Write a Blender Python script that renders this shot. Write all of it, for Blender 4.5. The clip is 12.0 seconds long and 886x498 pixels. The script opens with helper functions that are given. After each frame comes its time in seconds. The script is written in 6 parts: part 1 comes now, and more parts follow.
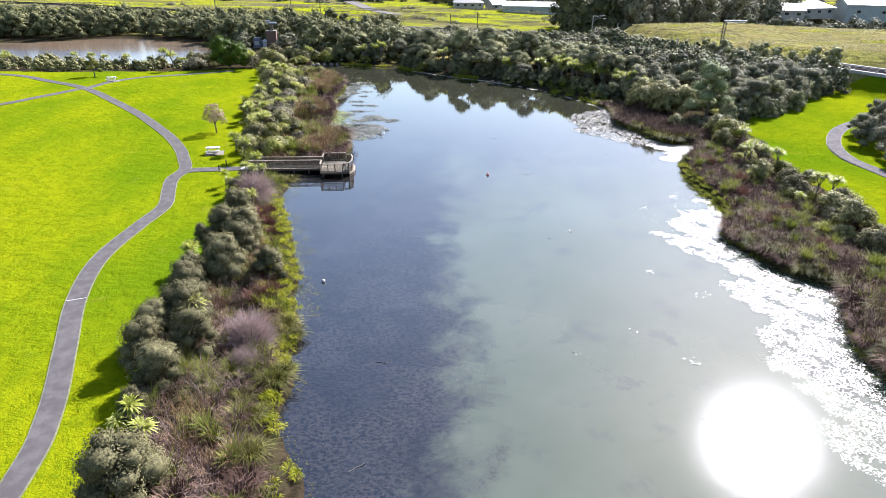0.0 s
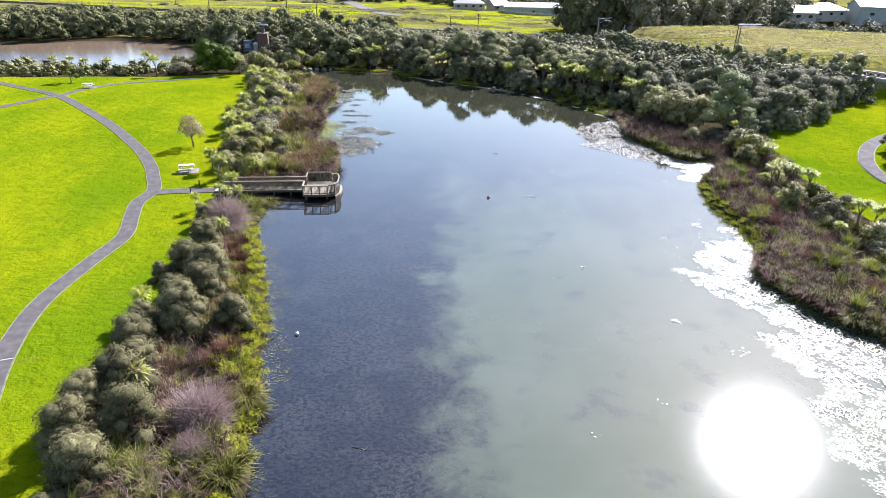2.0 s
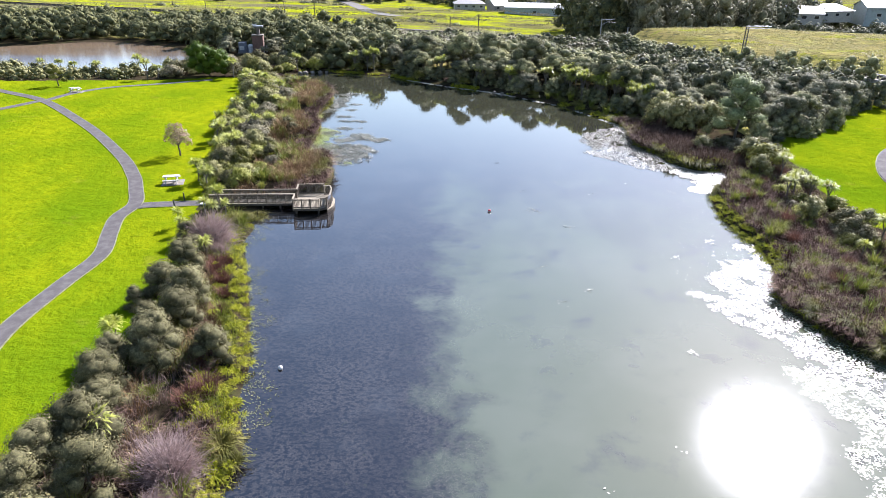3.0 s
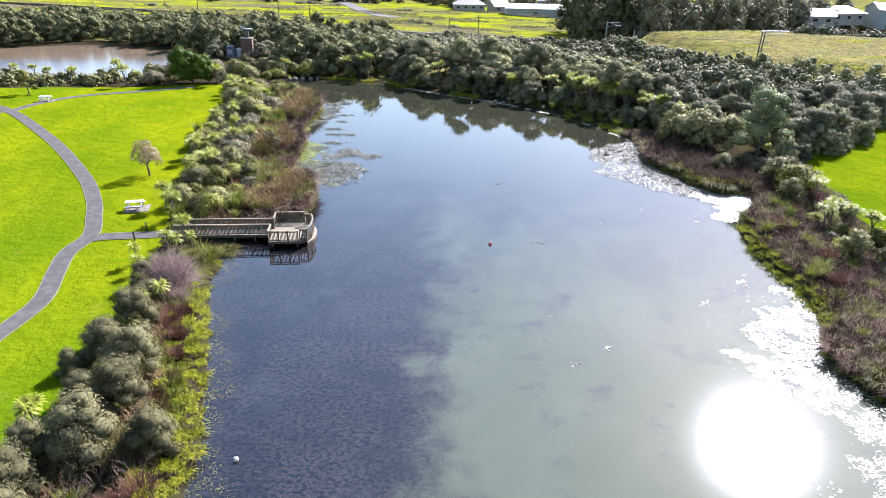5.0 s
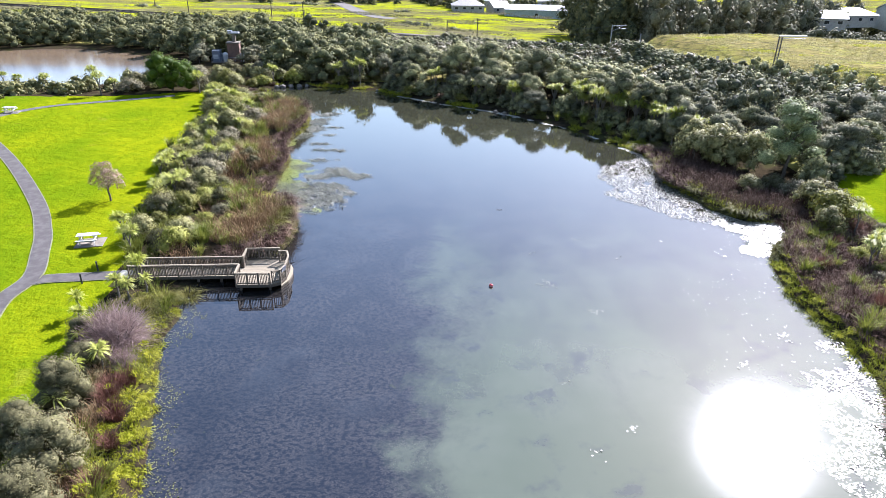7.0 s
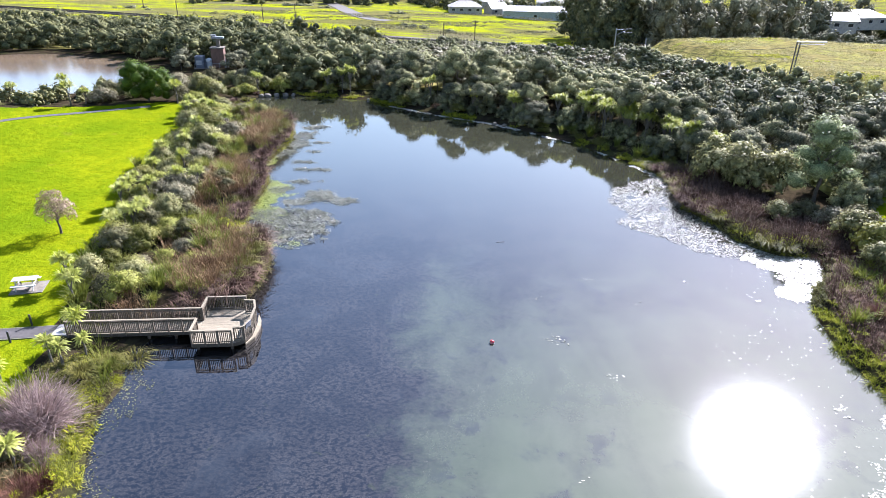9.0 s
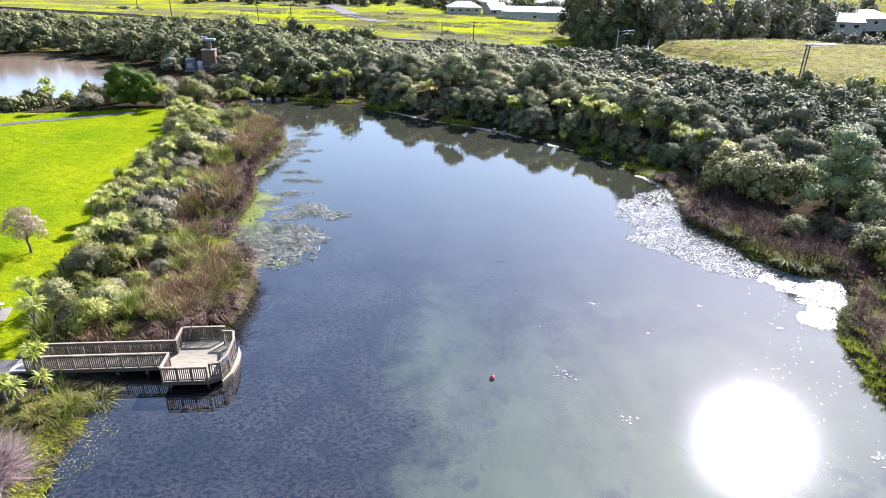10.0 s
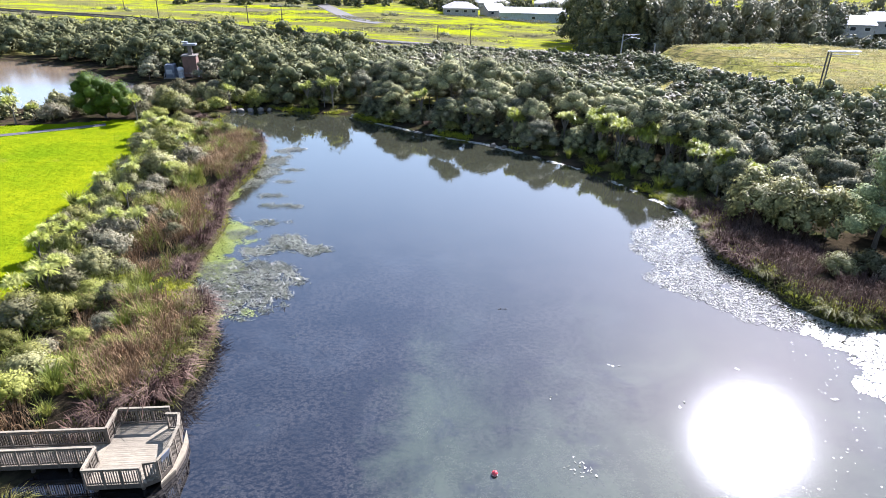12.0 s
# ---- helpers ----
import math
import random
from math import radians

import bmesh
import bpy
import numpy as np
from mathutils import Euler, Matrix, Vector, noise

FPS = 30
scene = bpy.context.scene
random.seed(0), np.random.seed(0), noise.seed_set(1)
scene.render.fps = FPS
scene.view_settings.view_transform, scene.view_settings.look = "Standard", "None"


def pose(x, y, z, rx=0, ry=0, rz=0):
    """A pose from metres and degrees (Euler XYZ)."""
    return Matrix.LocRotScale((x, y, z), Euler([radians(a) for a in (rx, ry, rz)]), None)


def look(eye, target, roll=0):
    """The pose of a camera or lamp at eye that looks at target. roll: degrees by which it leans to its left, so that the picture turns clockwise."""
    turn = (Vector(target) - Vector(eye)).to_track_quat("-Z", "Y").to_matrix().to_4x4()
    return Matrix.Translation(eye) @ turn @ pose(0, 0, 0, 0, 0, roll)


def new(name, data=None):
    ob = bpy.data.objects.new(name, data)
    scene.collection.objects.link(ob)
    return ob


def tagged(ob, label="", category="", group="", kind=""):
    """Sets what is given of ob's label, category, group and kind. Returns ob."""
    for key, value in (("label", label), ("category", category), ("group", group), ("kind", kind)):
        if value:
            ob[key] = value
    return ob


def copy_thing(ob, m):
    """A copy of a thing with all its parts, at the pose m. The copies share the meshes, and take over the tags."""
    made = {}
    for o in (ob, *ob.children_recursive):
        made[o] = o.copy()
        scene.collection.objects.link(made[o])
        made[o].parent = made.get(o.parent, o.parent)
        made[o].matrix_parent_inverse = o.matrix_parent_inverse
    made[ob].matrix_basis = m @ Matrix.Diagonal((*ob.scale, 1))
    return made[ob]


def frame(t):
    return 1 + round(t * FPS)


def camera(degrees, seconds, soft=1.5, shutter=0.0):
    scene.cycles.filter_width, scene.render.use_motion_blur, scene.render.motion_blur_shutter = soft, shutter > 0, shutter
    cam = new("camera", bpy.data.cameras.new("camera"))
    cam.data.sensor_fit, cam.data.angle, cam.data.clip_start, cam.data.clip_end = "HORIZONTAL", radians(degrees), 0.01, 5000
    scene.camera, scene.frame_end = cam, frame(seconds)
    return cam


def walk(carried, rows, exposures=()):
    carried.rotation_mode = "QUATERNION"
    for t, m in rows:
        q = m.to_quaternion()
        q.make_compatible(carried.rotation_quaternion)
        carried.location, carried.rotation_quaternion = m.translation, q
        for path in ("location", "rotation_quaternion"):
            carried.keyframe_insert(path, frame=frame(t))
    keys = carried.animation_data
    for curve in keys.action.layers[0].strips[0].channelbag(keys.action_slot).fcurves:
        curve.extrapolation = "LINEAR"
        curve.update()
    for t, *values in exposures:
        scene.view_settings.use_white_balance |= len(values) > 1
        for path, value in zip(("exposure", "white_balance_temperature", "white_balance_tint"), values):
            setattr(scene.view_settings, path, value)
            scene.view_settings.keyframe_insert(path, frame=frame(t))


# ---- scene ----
cam = camera(70.2, 12.0, 0.7)
METRES, EYE, TILT, LEAN, TURN = 48.98, 24.9, 0.0, 0.5, 0.0
ROWS = [
    (0.0, 0.0, 0.0, 0.0, 0.57, -25.51, -1.2),
    (0.5, 0.0029, 0.0414, -0.0009, 0.58, -25.54, -1.21),
    (1.0, 0.0042, 0.0827, -0.0015, 0.6, -25.54, -1.2),
    (1.5, 0.0061, 0.1245, -0.0018, 0.65, -25.53, -1.29),
    (2.0, 0.0082, 0.1663, -0.0024, 0.67, -25.54, -1.34),
    (2.5, 0.0106, 0.2075, -0.002, 0.7, -25.58, -1.33),
    (3.0, 0.0119, 0.2495, -0.0025, 0.7, -25.56, -1.35),
    (5.0, 0.0179, 0.4165, -0.0028, 0.7, -25.6, -1.48),
    (5.5, 0.0201, 0.4588, -0.0034, 0.71, -25.63, -1.49),
    (6.0, 0.021, 0.5003, -0.0036, 0.67, -25.66, -1.48),
    (6.5, 0.0225, 0.5419, -0.0036, 0.67, -25.64, -1.55),
    (7.0, 0.024, 0.5836, -0.0036, 0.61, -25.63, -1.51),
    (9.0, 0.0299, 0.7497, -0.0044, 0.4, -25.62, -1.51),
    (9.5, 0.0325, 0.7911, -0.0045, 0.38, -25.63, -1.51),
    (10.0, 0.0333, 0.8329, -0.0051, 0.29, -25.64, -1.51),
    (10.5, 0.0348, 0.8743, -0.0049, 0.24, -25.64, -1.53),
    (11.0, 0.0364, 0.9157, -0.0051, 0.17, -25.66, -1.53),
    (11.5, 0.0379, 0.9575, -0.0055, 0.11, -25.64, -1.59),
    (12.0, 0.039, 0.9991, -0.0053, 0.03, -25.68, -1.58),
]
walk(cam, [(t, pose(0, 0, EYE, TILT, LEAN, TURN) @ pose(METRES * x, METRES * y, METRES * z, 90 + pitch, roll, yaw)) for t, x, y, z, yaw, pitch, roll in ROWS],
     [(0.0, 2.30, 5950, 20), (12.0, 2.55, 5680, 21.5)])

# ---- world and sun ----
SUN_EL, SUN_AZ = radians(37.4), radians(32.8)   # azimuth from +y towards +x
world = bpy.data.worlds.new("sky")
scene.world = world
world.use_nodes = True
wn = world.node_tree
sky = wn.nodes.new("ShaderNodeTexSky")
sky.sky_type, sky.sun_disc = "NISHITA", False
sky.sun_elevation, sky.sun_rotation = SUN_EL, SUN_AZ
sky.air_density, sky.dust_density, sky.ozone_density = 1.5, 0.8, 1.8
wn.links.new(sky.outputs[0], wn.nodes["Background"].inputs[0])
wn.nodes["Background"].inputs[1].default_value = 0.062
# glow added round the sun; its reflection makes the pond's glint broad and round
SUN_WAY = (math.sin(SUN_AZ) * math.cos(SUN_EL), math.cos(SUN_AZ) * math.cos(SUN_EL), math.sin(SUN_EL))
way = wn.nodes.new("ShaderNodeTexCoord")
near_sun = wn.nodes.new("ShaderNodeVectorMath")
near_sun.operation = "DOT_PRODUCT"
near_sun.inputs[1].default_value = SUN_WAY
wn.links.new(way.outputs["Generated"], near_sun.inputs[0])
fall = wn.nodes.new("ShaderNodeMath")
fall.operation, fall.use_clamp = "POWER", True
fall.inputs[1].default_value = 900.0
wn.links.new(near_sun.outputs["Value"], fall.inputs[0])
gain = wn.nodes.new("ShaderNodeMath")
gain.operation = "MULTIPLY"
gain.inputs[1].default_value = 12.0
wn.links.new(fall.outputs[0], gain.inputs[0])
sun_glow = wn.nodes.new("ShaderNodeBackground")
sun_glow.inputs[0].default_value = (1.0, 0.97, 0.93, 1)
wn.links.new(gain.outputs[0], sun_glow.inputs[1])
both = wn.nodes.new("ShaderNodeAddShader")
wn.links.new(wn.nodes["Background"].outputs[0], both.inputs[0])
wn.links.new(sun_glow.outputs[0], both.inputs[1])
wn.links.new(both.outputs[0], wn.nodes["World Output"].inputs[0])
sun_lamp = bpy.data.lights.new("sun", "SUN")
sun_lamp.energy, sun_lamp.angle, sun_lamp.color = 5.0, radians(0.6), (1.0, 0.96, 0.9)
sun = new("sun", sun_lamp)
sun.matrix_world = look(Vector(SUN_WAY) * 300, (0, 0, 0))


# ---- materials ----
class Nodes:
    """A small builder for node materials."""

    def __init__(self, name):
        self.mat = bpy.data.materials.new(name)
        self.mat.use_nodes = True
        self.tree = self.mat.node_tree
        self.bsdf = self.tree.nodes["Principled BSDF"]
        self.out = self.tree.nodes["Material Output"]
        self.pos = self.tree.nodes.new("ShaderNodeNewGeometry")
        self.obj = self.tree.nodes.new("ShaderNodeObjectInfo")

    def put(self, socket, value):
        if isinstance(value, bpy.types.NodeSocket):
            self.tree.links.new(value, socket)
        else:
            socket.default_value = value

    def noise(self, scale, detail=3, rough=0.55, stretch=None, where=None, distort=0.0):
        n = self.tree.nodes.new("ShaderNodeTexNoise")
        v = where or self.pos.outputs["Position"]
        if stretch:
            m = self.tree.nodes.new("ShaderNodeMapping")
            m.inputs["Scale"].default_value = stretch
            self.tree.links.new(v, m.inputs["Vector"])
            v = m.outputs[0]
        self.tree.links.new(v, n.inputs["Vector"])
        n.inputs["Scale"].default_value, n.inputs["Detail"].default_value = scale, detail
        n.inputs["Roughness"].default_value, n.inputs["Distortion"].default_value = rough, distort
        return n.outputs["Fac"]

    def span(self, fac, lo, hi, a=0.0, b=1.0):
        m = self.tree.nodes.new("ShaderNodeMapRange")
        m.interpolation_type = "SMOOTHSTEP"
        for i, v in enumerate((fac, lo, hi, a, b)):
            self.put(m.inputs[i], v)
        return m.outputs[0]

    def mix(self, fac, a, b, kind="MIX"):
        m = self.tree.nodes.new("ShaderNodeMix")
        m.data_type, m.blend_type = "RGBA", kind
        self.put(m.inputs["Factor"], fac)
        for key, v in (("A", a), ("B", b)):
            sock = [i for i in m.inputs if i.name == key and i.type == "RGBA"][0]
            self.put(sock, (*v, 1) if isinstance(v, tuple) and len(v) == 3 else v)
        return [o for o in m.outputs if o.type == "RGBA"][0]

    def maths(self, op, a, b=0.0):
        m = self.tree.nodes.new("ShaderNodeMath")
        m.operation = op
        self.put(m.inputs[0], a)
        self.put(m.inputs[1], b)
        return m.outputs[0]

    def bump(self, height, strength=0.5, distance=0.05):
        b = self.tree.nodes.new("ShaderNodeBump")
        b.inputs["Strength"].default_value, b.inputs["Distance"].default_value = strength, distance
        self.tree.links.new(height, b.inputs["Height"])
        self.tree.links.new(b.outputs[0], self.bsdf.inputs["Normal"])
        return b.outputs[0]

    def done(self, colour, rough=0.7, metal=0.0, spec=0.5):
        self.put(self.bsdf.inputs["Base Color"], (*colour, 1) if isinstance(colour, tuple) else colour)
        self.put(self.bsdf.inputs["Roughness"], rough)
        self.bsdf.inputs["Metallic"].default_value = metal
        self.bsdf.inputs["Specular IOR Level"].default_value = spec
        return self.mat


def leaf_material(name, dark, light, tip, glow=0.3, rough=0.6, spec=0.1, vary=0.4):
    """Foliage: leaf by leaf and plant by plant variation, light through the blade."""
    n = Nodes(name)
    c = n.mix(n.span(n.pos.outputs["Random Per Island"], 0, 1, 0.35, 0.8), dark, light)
    c = n.mix(n.span(n.pos.outputs["Random Per Island"], 0.85, 1.0, 0, 0.4), c, tip)
    c = n.mix(n.span(n.noise(0.45, 3), 0.38, 0.66), c, n.mix(0.6, c, tip))
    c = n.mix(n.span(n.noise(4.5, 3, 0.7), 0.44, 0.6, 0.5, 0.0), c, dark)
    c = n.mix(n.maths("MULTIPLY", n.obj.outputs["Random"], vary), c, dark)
    n.done(c, rough, 0.0, spec)
    t = n.tree.nodes.new("ShaderNodeBsdfTranslucent")
    n.tree.links.new(c, t.inputs[0])
    m = n.tree.nodes.new("ShaderNodeMixShader")
    m.inputs[0].default_value = glow
    n.tree.links.new(n.bsdf.outputs[0], m.inputs[1])
    n.tree.links.new(t.outputs[0], m.inputs[2])
    n.tree.links.new(m.outputs[0], n.out.inputs[0])
    return n.mat


def make_lawn():
    n = Nodes("mown_grass")
    patch = n.span(n.noise(0.05, 5, 0.6, (1, 0.6, 1)), 0.34, 0.62)
    mid = n.span(n.noise(0.8, 5, 0.65), 0.35, 0.7)
    fine = n.noise(5.0, 4, 0.7)
    c = n.mix(patch, (0.053, 0.088, 0.001), (0.122, 0.134, 0.001))
    c = n.mix(n.maths("MULTIPLY", mid, 0.5), c, (0.0563, 0.0857, 0.00098))
    c = n.mix(n.span(fine, 0.46, 0.68, 0, 0.5), c, (0.0245, 0.0612, 0.00196))
    c = n.mix(n.span(n.noise(0.35, 3, 0.6), 0.62, 0.75, 0, 0.3), c, (0.122, 0.118, 0.0147))
    c = n.mix(n.span(n.noise(2.2, 4, 0.75), 0.6, 0.72, 0, 0.3), c, (0.0245, 0.049, 0.00196))
    n.bump(n.maths("ADD", n.noise(9.0, 3, 0.7), n.maths("MULTIPLY", mid, 1.2)), 0.6, 0.14)
    return n.done(c, 0.95, 0, 0.0)


def make_rough_grass():
    n = Nodes("rough_grass")
    c = n.mix(n.span(n.noise(0.12, 4, 0.6), 0.4, 0.62), (0.15, 0.125, 0.046), (0.165, 0.155, 0.04))
    c = n.mix(n.span(n.noise(0.5, 5, 0.7), 0.45, 0.65, 0, 0.8), c, (0.044, 0.0468, 0.0193))
    c = n.mix(n.span(n.noise(0.07, 4, 0.6, (0.6, 2.0, 1)), 0.6, 0.68, 0, 0.8), c, (0.154, 0.176, 0.011))
    n.bump(n.noise(0.6, 5, 0.7), 0.9, 0.9)
    return n.done(c, 0.95, 0, 0.0)


def make_field():
    n = Nodes("field_grass")
    c = n.mix(n.span(n.noise(0.05, 6, 0.68, (0.45, 1.2, 1)), 0.44, 0.56), (0.1, 0.094, 0.032), (0.17, 0.19, 0.0044))
    c = n.mix(n.span(n.noise(0.25, 5, 0.72, (0.5, 1.2, 1)), 0.49, 0.62, 0, 0.75), c, (0.07, 0.068, 0.03))
    c = n.mix(n.span(n.noise(0.03, 4, 0.6, (0.5, 1.2, 1)), 0.54, 0.62, 0, 0.8), c, (0.09, 0.08, 0.05))
    n.bump(n.noise(0.4, 5, 0.75), 1.0, 1.6)
    return n.done(c, 0.95, 0, 0.0)


def make_soil():
    n = Nodes("bank_litter")
    c = n.mix(n.span(n.noise(0.9, 5, 0.7), 0.35, 0.65), (0.012, 0.0105, 0.006), (0.032, 0.024, 0.015))
    c = n.mix(n.span(n.noise(0.45, 4), 0.5, 0.65, 0, 0.7), c, (0.026, 0.03, 0.009))
    n.bump(n.noise(4, 5, 0.7), 0.8, 0.1)
    return n.done(c, 1.0, 0, 0.0)


def make_asphalt():
    n = Nodes("path_asphalt")
    c = n.mix(n.span(n.noise(1.3, 5, 0.6), 0.35, 0.7), (0.047, 0.043, 0.0415), (0.07, 0.065, 0.062))
    c = n.mix(n.span(n.noise(18, 3, 0.7), 0.5, 0.7, 0, 0.4), c, (0.044, 0.0413, 0.0413))
    n.bump(n.noise(40, 2), 0.3, 0.01)
    return n.done(c, 0.95, 0, 0.08)


def make_concrete(name, base=(0.198, 0.181, 0.154)):
    n = Nodes(name)
    dark = tuple(v * 0.6 for v in base)
    c = n.mix(n.span(n.noise(2.2, 5, 0.65), 0.35, 0.7), dark, base)
    c = n.mix(n.span(n.noise(14, 3, 0.7), 0.55, 0.75, 0, 0.5), c, dark)
    n.bump(n.noise(30, 3), 0.3, 0.01)
    return n.done(c, 0.85, 0, 0.3)


def make_timber(name, a, b, stretch=(1, 14, 14)):
    n = Nodes(name)
    grain = n.noise(2.5, 4, 0.65, stretch)
    c = n.mix(n.span(grain, 0.3, 0.7), a, b)
    c = n.mix(n.maths("MULTIPLY", n.obj.outputs["Random"], 0.45), c, tuple(v * 0.55 for v in a))
    c = n.mix(n.span(n.noise(1.1, 4), 0.55, 0.75, 0, 0.4), c, (0.0495, 0.0468, 0.0385))
    n.bump(grain, 0.35, 0.01)
    return n.done(c, 0.8, 0, 0.25)


def make_paint(name, base, rough=0.5, metal=0.0):
    n = Nodes(name)
    dark = tuple(v * 0.68 for v in base)
    c = n.mix(n.span(n.noise(1.5, 5, 0.65), 0.4, 0.75), base, dark)
    c = n.mix(n.span(n.noise(9, 4, 0.7), 0.58, 0.75, 0, 0.35), c, tuple(v * 0.45 for v in base))
    return n.done(c, rough, metal, 0.4)


def make_water():
    n = Nodes("pond_water")
    # murky bottom-stirred water on one side, a bed of submerged weed on the other
    sep = n.tree.nodes.new("ShaderNodeSeparateXYZ")
    n.tree.links.new(n.pos.outputs["Position"], sep.inputs[0])
    east, north = sep.outputs[0], sep.outputs[1]

    def waver(scale, metres, stretch=None, detail=5, rough=0.6, distort=0.6):
        return n.maths("MULTIPLY", n.maths("SUBTRACT", n.noise(scale, detail, rough, stretch, None, distort), 0.5), metres)

    lean = n.maths("ADD", east, n.maths("MULTIPLY", north, WEED_LEAN))
    side = n.maths("ADD", n.maths("ADD", lean, waver(0.1, 9.0, (1, 0.6, 1))), waver(0.26, 12.0, (0.9, 1.1, 1), 7, 0.66, 0.3))
    reach = n.maths("ADD", n.maths("ADD", north, waver(0.1, 46.0, (1, 0.7, 1), 6, 0.65, 0.9)), waver(0.4, 16.0, None, 5, 0.65, 0.8))
    clear = n.maths("MULTIPLY", n.span(side, -0.6, 4.6), n.span(reach, 90, 56, 0.08, 1.0))
    # weed tips and the dark gaps between them, thicker in drifts
    tips = n.span(n.noise(3.8, 4, 0.68, (0.85, 1.2, 1), None, 0.3), 0.43, 0.53)
    fine = n.span(n.noise(9.0, 3, 0.65), 0.42, 0.62, 0.35, 1.0)
    drifts = n.span(n.noise(0.22, 5, 0.65, None, None, 0.7), 0.36, 0.62, 0.4, 1.0)
    weed = n.mix(n.maths("MULTIPLY", n.maths("MULTIPLY", tips, fine), drifts), (0.0016, 0.0014, 0.0018), (0.025, 0.022, 0.019))
    weed = n.mix(n.span(n.noise(0.16, 6, 0.7, None, None, 0.3), 0.5, 0.74, 0, 0.4), weed, (0.022, 0.024, 0.025))
    weed = n.mix(n.span(n.noise(1.3, 4, 0.7, None, None, 0.5), 0.64, 0.74, 0, 0.3), weed, (0.03, 0.034, 0.008))
    murk = n.mix(n.span(n.noise(0.07, 4, 0.6), 0.36, 0.66), (0.036, 0.044, 0.025), (0.047, 0.054, 0.035))
    # clumps of weed that show through the murk
    blots = n.maths("MULTIPLY", n.span(n.noise(0.33, 5, 0.62, None, None, 0.2), 0.52, 0.7), n.span(n.noise(0.11, 3, 0.6), 0.38, 0.56))
    far_blots = n.maths("MULTIPLY", blots, n.span(north, 30, 76, 0.5, 0.95))
    murk = n.mix(far_blots, murk, (0.014, 0.016, 0.018))
    # base colour turns dark olive towards the north end
    northward = n.span(north, 84, 124)
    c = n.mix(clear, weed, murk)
    c = n.mix(n.maths("MULTIPLY", northward, 0.85), c, (0.02, 0.021, 0.013))
    rip = n.noise(7.0, 3, 0.6)
    swell = n.noise(1.1, 2, 0.5)
    b = n.bump(n.maths("ADD", rip, n.maths("MULTIPLY", swell, 1.6)), 0.035, 0.03)
    n.bsdf.inputs["IOR"].default_value = 1.33
    n.bsdf.inputs["Coat Weight"].default_value = 1.0
    n.bsdf.inputs["Coat Roughness"].default_value = 0.012
    n.bsdf.inputs["Coat IOR"].default_value = 1.66
    n.tree.links.new(b, n.bsdf.inputs["Coat Normal"])
    return n.done(c, 0.3, 0, 0.0)


WEED_LEAN = 0.02
LAWN, ROUGH, FIELD, SOIL = make_lawn(), make_rough_grass(), make_field(), make_soil()
ASPHALT, KERB = make_asphalt(), make_concrete("edging_concrete", (0.115, 0.118, 0.06))
PALE_CONCRETE = make_concrete("pale_concrete", (0.303, 0.292, 0.275))
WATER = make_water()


def make_lake():
    n = Nodes("lake_water")
    sep = n.tree.nodes.new("ShaderNodeSeparateXYZ")
    n.tree.links.new(n.pos.outputs["Position"], sep.inputs[0])
    c = n.mix(n.span(n.noise(0.05, 4, 0.6, (0.5, 1.6, 1)), 0.4, 0.62), (0.1, 0.073, 0.046), (0.072, 0.054, 0.037))
    # paler grey-blue on the near side stands in for reflected sky
    sky_sheen = n.maths("ADD", sep.outputs[1], n.maths("MULTIPLY", n.noise(0.06, 4, 0.6, (0.4, 1.5, 1)), 16.0))
    c = n.mix(n.span(sky_sheen, 180, 170), c, (0.08, 0.082, 0.088))
    n.bump(n.noise(3, 3), 0.05, 0.03)
    return n.done(c, 0.16, 0, 0.5)


LAKE = make_lake()
TIMBER = make_timber("weathered_timber", (0.07, 0.056, 0.04), (0.145, 0.12, 0.086))
DECKING = make_timber("deck_timber", (0.12, 0.1, 0.068), (0.2, 0.172, 0.12))
DARK_TIMBER = make_timber("pole_timber", (0.0495, 0.0385, 0.0275), (0.0826, 0.066, 0.0495), (14, 14, 1))
BARK = make_timber("bark", (0.055, 0.044, 0.033), (0.11, 0.0937, 0.0716), (8, 8, 2))
PALE_BARK = make_timber("pale_bark", (0.07, 0.062, 0.05), (0.125, 0.112, 0.092), (8, 8, 2))
WHITE = make_paint("white_paint", (0.33, 0.325, 0.308))
GALV = make_paint("galvanised_steel", (0.198, 0.209, 0.225), 0.45, 0.6)
ROOF = make_paint("pale_roof", (0.275, 0.28, 0.292), 0.5)
TILE_ROOF = make_paint("tile_roof", (0.176, 0.165, 0.16), 0.6)
CREAM = make_paint("cream_wall", (0.231, 0.22, 0.198))
GREEN_WALL = make_paint("pale_green_wall", (0.22, 0.253, 0.243))
BRICK = make_paint("brown_brick", (0.11, 0.0605, 0.0413), 0.8)
BLUE = make_paint("blue_paint", (0.0877, 0.0989, 0.121))
GLASS_DARK = make_paint("dark_glass", (0.0165, 0.0193, 0.022), 0.1)
RED = make_paint("red_plastic", (0.33, 0.0275, 0.033), 0.35)
STEEL_DARK = make_paint("dark_steel", (0.0385, 0.0413, 0.0468), 0.5, 0.5)
RAIL_STEEL = make_paint("rusty_rail_steel", (0.034, 0.026, 0.022), 0.8)
STONE = make_concrete("boulder_stone", (0.138, 0.119, 0.0937))
BALLAST = make_concrete("ballast", (0.055, 0.0413, 0.033))

